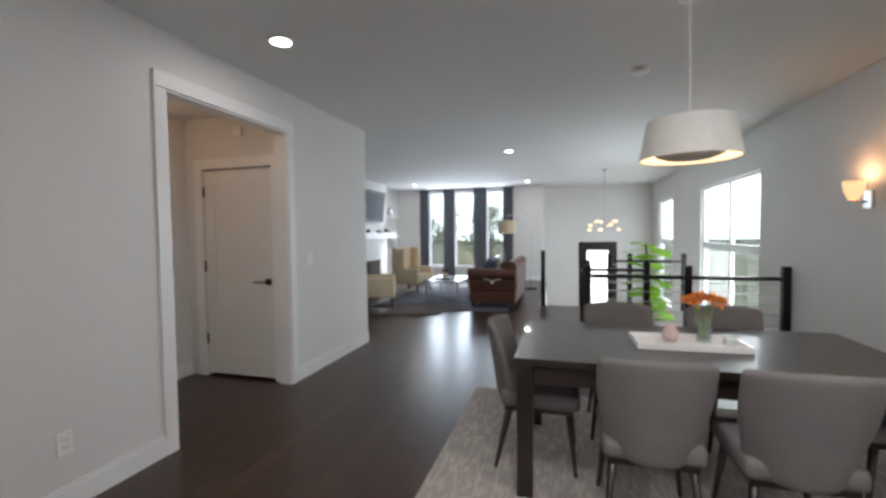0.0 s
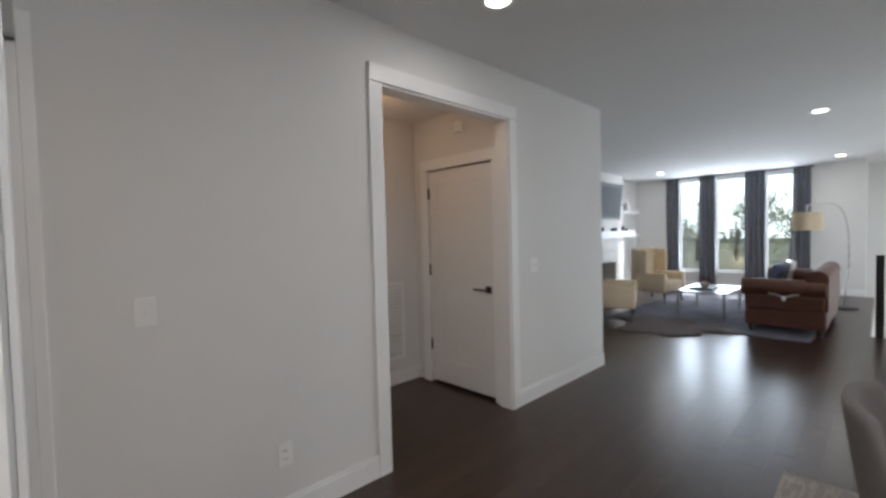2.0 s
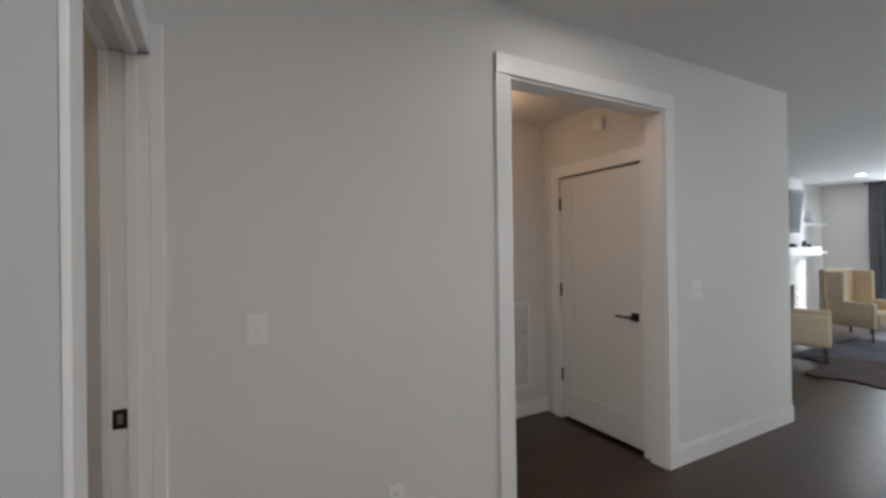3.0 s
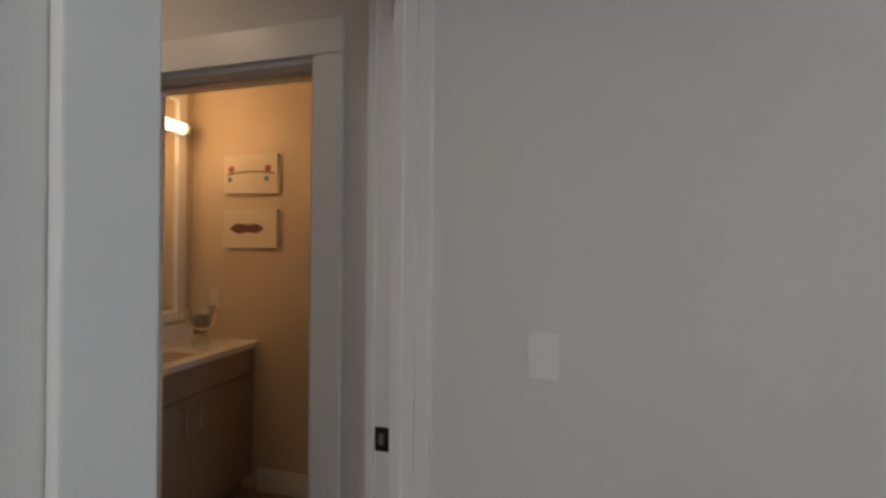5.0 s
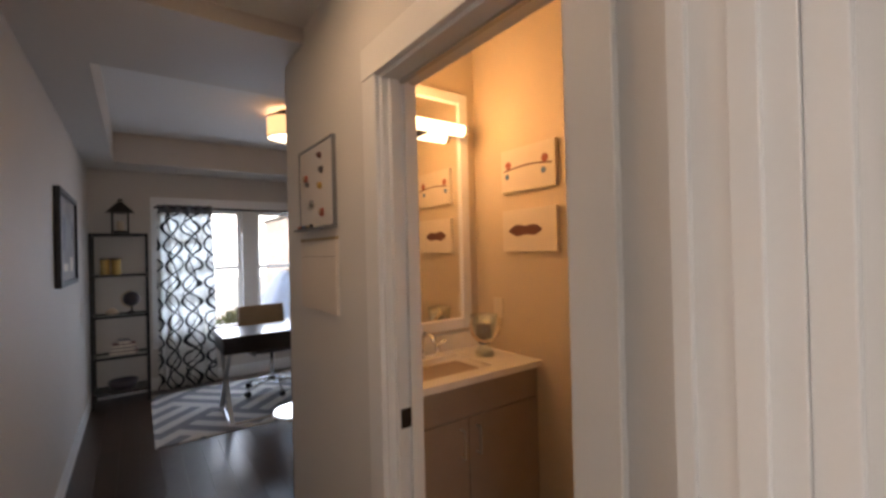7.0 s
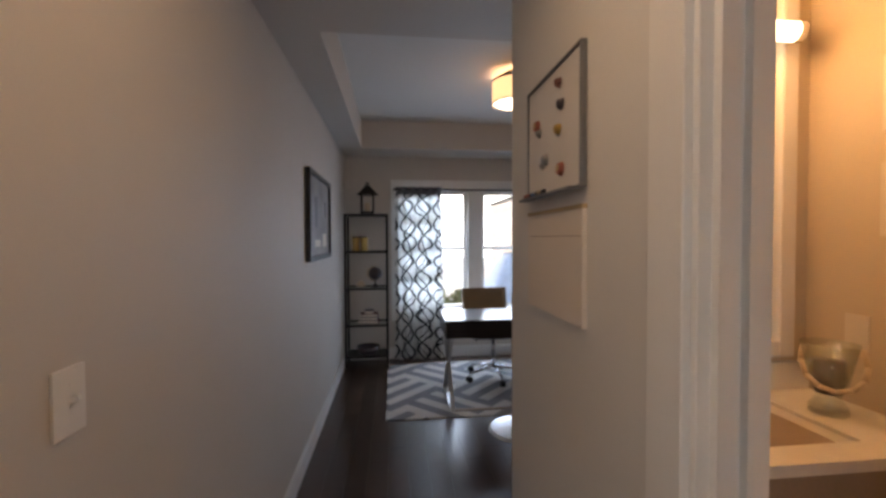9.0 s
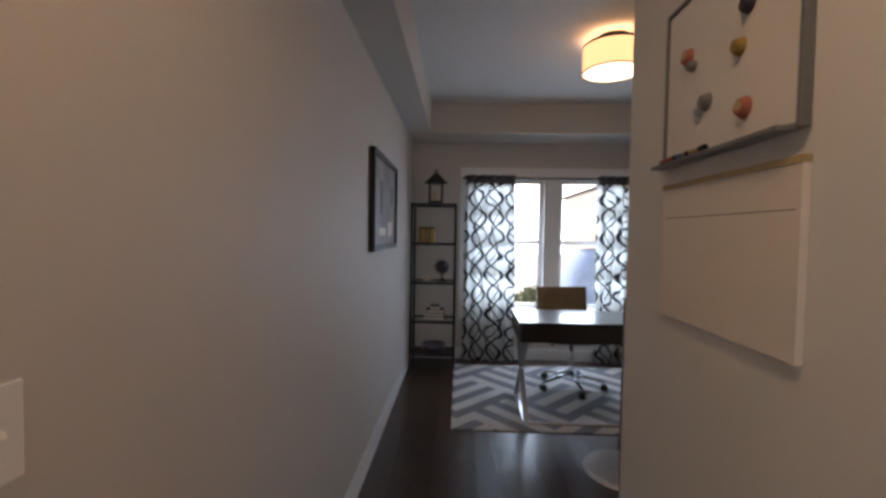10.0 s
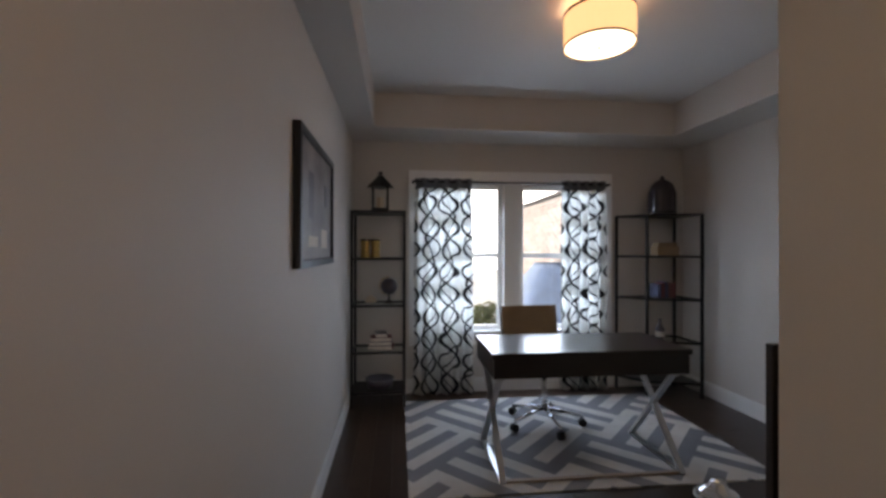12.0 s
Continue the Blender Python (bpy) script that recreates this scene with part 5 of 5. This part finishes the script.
pf = thing("framed_picture", "black-framed print hung on the long wall", "picture")
PY0, PY1, PZ0, PZ1 = -3.115, -2.216, 1.28, 1.895
for y0, y1, z0, z1 in ((PY0, PY0 + 0.035, PZ0, PZ1), (PY1 - 0.035, PY1, PZ0, PZ1), (PY0 + 0.035, PY1 - 0.035, PZ0, PZ0 + 0.035), (PY0 + 0.035, PY1 - 0.035, PZ1 - 0.035, PZ1)):
    part("frame", Bx(HX - 0.035, HX - 0.001, y0, y1, z0, z1, bevel=0.003), BLACK, pf)
part("print", Bx(HX - 0.02, HX - 0.002, PY0 + 0.035, PY1 - 0.035, PZ0 + 0.035, PZ1 - 0.035), mat("sepia_print", (0.22, 0.19, 0.18), 0.4, var=0.5, scale=5, grain=30, bump=0), pf)
for y, z, w, h in ((-2.85, 1.42, 0.18, 0.10), (-2.55, 1.40, 0.22, 0.05), (-2.5, 1.62, 0.12, 0.22), (-2.9, 1.66, 0.08, 0.12)):
    part("motif", Bx(HX - 0.0215, HX - 0.0205, y - w / 2, y + w / 2, z - h / 2, z + h / 2), CANVAS if h < 0.11 else DARKPOT, pf)

dl = thing("drum_light", "lit amber drum ceiling light with a white diffuser", "ceiling light", at=(-0.48, -2.6, 2.68))
part("canopy", lathe([(0.0, -0.03), (0.10, -0.028), (0.10, 0.0)]), BRONZE, dl)
part("shade", lathe([(0.185, -0.225), (0.185, -0.065), (0.181, -0.065), (0.181, -0.225)], 40), SHADE, dl, "glowing amber drum shade")
part("band", lathe([(0.187, -0.068), (0.187, -0.052), (0.179, -0.052), (0.179, -0.068)], 40), BRONZE, dl)
part("band", lathe([(0.187, -0.229), (0.187, -0.221), (0.179, -0.221), (0.179, -0.229)], 40), BRONZE, dl)
part("diffuser", lathe([(0.0, -0.232), (0.10, -0.230), (0.179, -0.222)], 40), DIFFUSER, dl, "glowing white diffuser", smooth=True)
part("finial", lathe([(0.0, -0.245), (0.010, -0.238), (0.0, -0.23)], 10), BRONZE, dl)
for i in range(3):
    a = i * 2.094
    part("strut", Tb((0.09 * math.cos(a), 0.09 * math.sin(a), -0.02), (0.18 * math.cos(a), 0.18 * math.sin(a), -0.06), 0.004, n=6), BRONZE, dl)

st_ = thing("side_table", "round mirrored side table on a dark pole", "side table", at=(-0.085, -1.205, 0))
part("tabletop", lathe([(0.0, 0.58), (0.125, 0.58), (0.135, 0.59), (0.125, 0.60), (0.0, 0.60)], 36), CHROME, st_, smooth=False)
part("pole", Tb((0, 0, 0.02), (0, 0, 0.581), 0.014), BLACK, st_)
part("foot", lathe([(0.0, 0.0), (0.11, 0.0), (0.11, 0.012), (0.02, 0.03), (0.0, 0.03)], 28), BLACK, st_)
pd = thing("chrome_stand", "slim chrome stand with a domed polished top", "stand", at=(-0.63, -1.93, 0))
part("dome", lathe([(0.0, 0.38), (0.05, 0.385), (0.085, 0.405), (0.085, 0.42), (0.06, 0.445), (0.032, 0.46), (0.028, 0.478), (0.0, 0.484)], 28), CHROME, pd, smooth=True)
part("pole", Tb((0, 0, 0.01), (0, 0, 0.383), 0.016), STEEL, pd, smooth=True)
part("foot", lathe([(0.0, 0.0), (0.11, 0.0), (0.11, 0.01), (0.02, 0.03), (0.0, 0.03)], 28), STEEL, pd)
lf_ = thing("leaning_frame", "tall dark wooden frame propped against the office wall", "frame")
for x0, x1, z0, z1 in ((-0.046, -0.006, 0.0, 1.21), (-0.70, -0.66, 0.0, 1.21), (-0.66, -0.046, 0.0, 0.04), (-0.66, -0.046, 1.17, 1.21)):
    part("rail", Bx(x0, x1, -1.046, -1.0315, z0, z1, bevel=0.002), DARKWOOD, lf_)
part("panel", Bx(-0.66, -0.046, -1.042, -1.034, 0.04, 1.17), DARKPOT, lf_)

# ---------------- outdoors ----------------
struct("ground", sheet(lambda u, v: (-300 + 600 * u, -300 + 600 * v, -1.5 + 0.15 * math.sin(13 * u) * math.sin(11 * v)), 40, 40), LAWN, "lawn reaching to the horizon", "ground")
struct("patio", Bx(-12.0, 9.0, -34, OY - 0.2, -1.7, -0.12), CONCRETE, "raised concrete patio behind the house", "pavement")


def foliage_ball(bm, c, r, n, size):
    for _ in range(n):
        d = Vector((random.gauss(0, 1), random.gauss(0, 1), random.gauss(0, 1))).normalized()
        p = Vector(c) + Vector((d.x * r[0], d.y * r[1], d.z * r[2])) * random.uniform(0.55, 1.05)
        m = Matrix.Translation(p) @ Euler((random.uniform(0, 6), random.uniform(0, 6), random.uniform(0, 6))).to_matrix().to_4x4()
        s = size * random.uniform(0.6, 1.3)
        bm.faces.new([bm.verts.new(m @ Vector(q)) for q in ((-s, 0, 0), (0, -s * 0.5, 0), (s, 0, 0), (0, s * 0.5, 0))])


def shrub(at, r):
    s = thing("shrub", "rounded green garden shrub", "shrub", "garden shrubs", at)
    bm = bmesh.new()
    foliage_ball(bm, (0, 0, r * 0.8), (r, r, r * 0.8), 900, 0.05)
    part("foliage", bm, LEAF, s)
    part("stem", Tb((0, 0, -0.02), (0, 0, r * 0.8), 0.03), TREEBARK, s)


shrub((-0.15, -7.4, -0.12), 0.42)
shrub((-0.95, -7.6, -0.12), 0.36)
shrub((0.75, -7.5, -0.12), 0.40)
gcov = thing("covered_grill", "barbecue grill under a pale blue cover", "grill", at=(-1.62, -6.35, -0.12), rz=90)


def cover(u, v):
    a = u * 2 * math.pi
    k = (1 - max(0, v - 0.6) / 0.4 * 0.55) if v > 0.6 else 1.0 + 0.05 * (0.6 - v)
    sq = (abs(math.cos(a)) ** 4 + abs(math.sin(a)) ** 4) ** -0.25
    w = 1 + 0.03 * math.sin(11 * a) * (1 - v)
    return (0.62 * k * w * sq * math.cos(a), 0.52 * k * w * sq * math.sin(a), 1.30 * v ** 0.8)


bm = sheet(cover, 48, 12)
bmesh.ops.holes_fill(bm, edges=[e for e in bm.edges if e.is_boundary])
part("cover", bm, BLUETARP, gcov, smooth=True)


def tree(at, h):
    t = thing("tree", "leafy deciduous tree beyond the windows", "tree", "garden trees", at)
    bm = bmesh.new()
    k = h / 5
    tube(bm, (0, 0, -0.3), (0.1, 0, h * 0.45), 0.16 * k, 0.09 * k)
    for i in range(7):
        a = i * 2.4
        tube(bm, (0.1, 0, h * (0.25 + 0.03 * i)), (1.2 * k * math.cos(a), 1.2 * k * math.sin(a), h * (0.5 + 0.05 * i)), 0.05 * k, 0.015, n=8)
    part("trunk", bm, TREEBARK, t)
    bm = bmesh.new()
    for i in range(15):
        a, r = random.uniform(0, 6.28), random.uniform(0.2, 1.7) * k
        foliage_ball(bm, (r * math.cos(a), r * math.sin(a), h * random.uniform(0.22, 0.95)), (0.7 * k, 0.7 * k, 0.5 * k), 60, 0.13)
    part("crown", bm, LEAF, t)


for i in range(11):
    tree((-17 + 2.4 * i + random.uniform(-0.6, 0.6), 43 + random.uniform(-3, 5), -1.5), random.uniform(4.8, 6.6))

# glowing walls added beyond the gardens, in place of the washed-out bright sky
glow = mat("glowing_backdrop", (0.93, 0.97, 1.0), 1.0, var=0.0, bump=0, emit=2.6)
struct("backdrop", boxes([(-160, 160, 140, 140.2, -3, 26), (-70, 70, -60.2, -60, -3, 22), (60, 60.2, -59, 59, -3, 22)]), glow, "glowing white wall in place of the bright sky", "backdrop")
# neighbouring brick house behind the office
nh = thing("house", "neighbouring red-brown brick house beyond the patio", "house", at=(0, 0, 0))
HXF, HY0, HY1, HT = -2.02, -10.2, -5.5, 2.25
part("wall", boxes([(HXF - 6, HXF - 0.012, HY0, HY1, -1.6, HT)]), MORTAR, nh, "mortar behind the bricks")
part("roof", boxes([(HXF - 6.1, HXF + 0.04, HY0 - 0.05, HY1 + 0.05, HT, HT + 0.06)]), ROOFM, nh, "thin dark roof edge")
bb = bmesh.new()
bme = bpy.data.meshes.new("brick")
box(bb, -0.012, 0.012, -0.107, 0.107, -0.034, 0.034, bevel=0.003)
bb.to_mesh(bme)
bb.free()
bme.materials.append(BRICKM)
verts, faces = [], []
count = 0
for k in range(30):
    z = -0.05 + k * 0.077
    for i in range(20):
        y = HY1 - 0.13 - i * 0.225 - (0.1125 if k % 2 else 0)
        if y < HY0 + 0.1:
            continue
        if z > 0.9 and count < 290:
            b = new("brick", bme)
            b.location, b.parent = (HXF, y, z), nh
            count += 1
        else:
            o = len(verts)
            for dx in (-0.012, 0.012):
                for dy in (-0.107, 0.107):
                    for dz in (-0.034, 0.034):
                        verts.append((HXF + dx, y + dy, z + dz))
            for f in ((0, 1, 3, 2), (4, 6, 7, 5), (0, 4, 5, 1), (2, 3, 7, 6), (0, 2, 6, 4), (1, 5, 7, 3)):
                faces.append([o + q for q in f])
rest = bpy.data.meshes.new("brickwork")
rest.from_pydata(verts, [], faces)
rest.materials.append(BRICKM)
ro = new("brickwork", rest)
ro.parent = nh
tagged(ro, "remaining courses of brick", kind="stuff")

# ---------------- fireplace bricks ----------------
bb = bmesh.new()
wme = bpy.data.meshes.new("brick")
box(bb, -0.012, 0.012, -0.105, 0.105, -0.032, 0.032, bevel=0.004)
bb.to_mesh(wme)
bb.free()
wme.materials.append(WHITEBRICK)
for k in range(17):
    z = 0.04 + k * 0.074
    for i in range(10):
        y = 9.32 + i * 0.218 + (0.109 if k % 2 else 0)
        if y > 11.2 or (9.68 < y < 10.92 and z < 0.74):
            continue
        b = new("brick", wme)
        b.location, b.parent = (-2.225, y, z), fp

# ---------------- floor boards ----------------
def plank_mesh(length):
    bm = bmesh.new()
    box(bm, -0.0622, 0.0622, 0, length, -0.02, 0.0)
    es = [e for e in bm.edges if all(v.co.z > -0.001 for v in e.verts)]
    bmesh.ops.bevel(bm, geom=es, offset=0.0005, segments=1, affect="EDGES")
    me = bpy.data.meshes.new("plank")
    bm.to_mesh(me)
    bm.free()
    me.materials.append(WOODFLOOR)
    return me


PLANKS = {round(l * 0.1, 1): None for l in range(1, 22)}


def plank(x, y, length):
    key = max(0.1, round(length, 1))
    if PLANKS.get(key) is None:
        PLANKS[key] = plank_mesh(1.0)
    ob = new("plank", PLANKS[key])
    ob.location, ob.parent = (x, y, 0.0), floor
    ob.scale = (1, length - 0.0006, 1)


rverts, rfaces = [], []


def lay(x0, x1, y0, y1, single):
    n = math.ceil((x1 - x0) / 0.125)
    for i in range(n):
        xa = x0 + i * 0.125
        xb = min(xa + 0.1245, x1)
        y = y0
        step = random.uniform(0.5, 1.9)
        while y < y1 - 0.01:
            e = min(y + step, y1)
            if y1 - e < 0.25:
                e = y1
            if single and xb - xa > 0.12:
                plank((xa + xb) / 2, y, e - y)
            else:
                o = len(rverts)
                for px in (xa, xb):
                    for py in (y, e - 0.0015):
                        for pz in (-0.02, 0.0):
                            rverts.append((px, py, pz))
                for f in ((0, 1, 3, 2), (4, 6, 7, 5), (0, 4, 5, 1), (2, 3, 7, 6), (0, 2, 6, 4), (1, 5, 7, 3)):
                    rfaces.append([o + q for q in f])
            y = e
            step = random.uniform(1.2, 1.9)


lay(0.0, 2.0, 1.06, 5.48, True)
lay(-1.2, 0.0, 2.40, 3.88, True)
lay(-0.5, HX, OY, -1.03, True)
lay(0.0, HX, -1.03, 1.06, True)
lay(-2.30, -0.5, OY, -1.03, False)
lay(2.0, XR, 1.06, 5.48, False)
lay(2.78, XR, 5.48, 5.9, False)
lay(1.16, XR, YB, 1.06, False)
lay(-2.6, 2.78, 5.48, 8.8, False)
lay(-2.6, 2.0, 8.8, YF, False)
rm = bpy.data.meshes.new("floorboards")
rm.from_pydata(rverts, [], rfaces)
rm.materials.append(WOODFLOOR)
rf = new("floorboards", rm)
rf.parent = floor
tagged(rf, "remaining dark floorboards", kind="stuff")
for i in range(4):
    for j in range(6):
        t = part("tile", Bx(-1.05 + i * 0.2325 + 0.001, -1.05 + (i + 1) * 0.2325 - 0.002, -0.80 + j * 0.29, -0.80 + (j + 1) * 0.29 - 0.003, -0.012, 0.0), TILE, bath_floor)
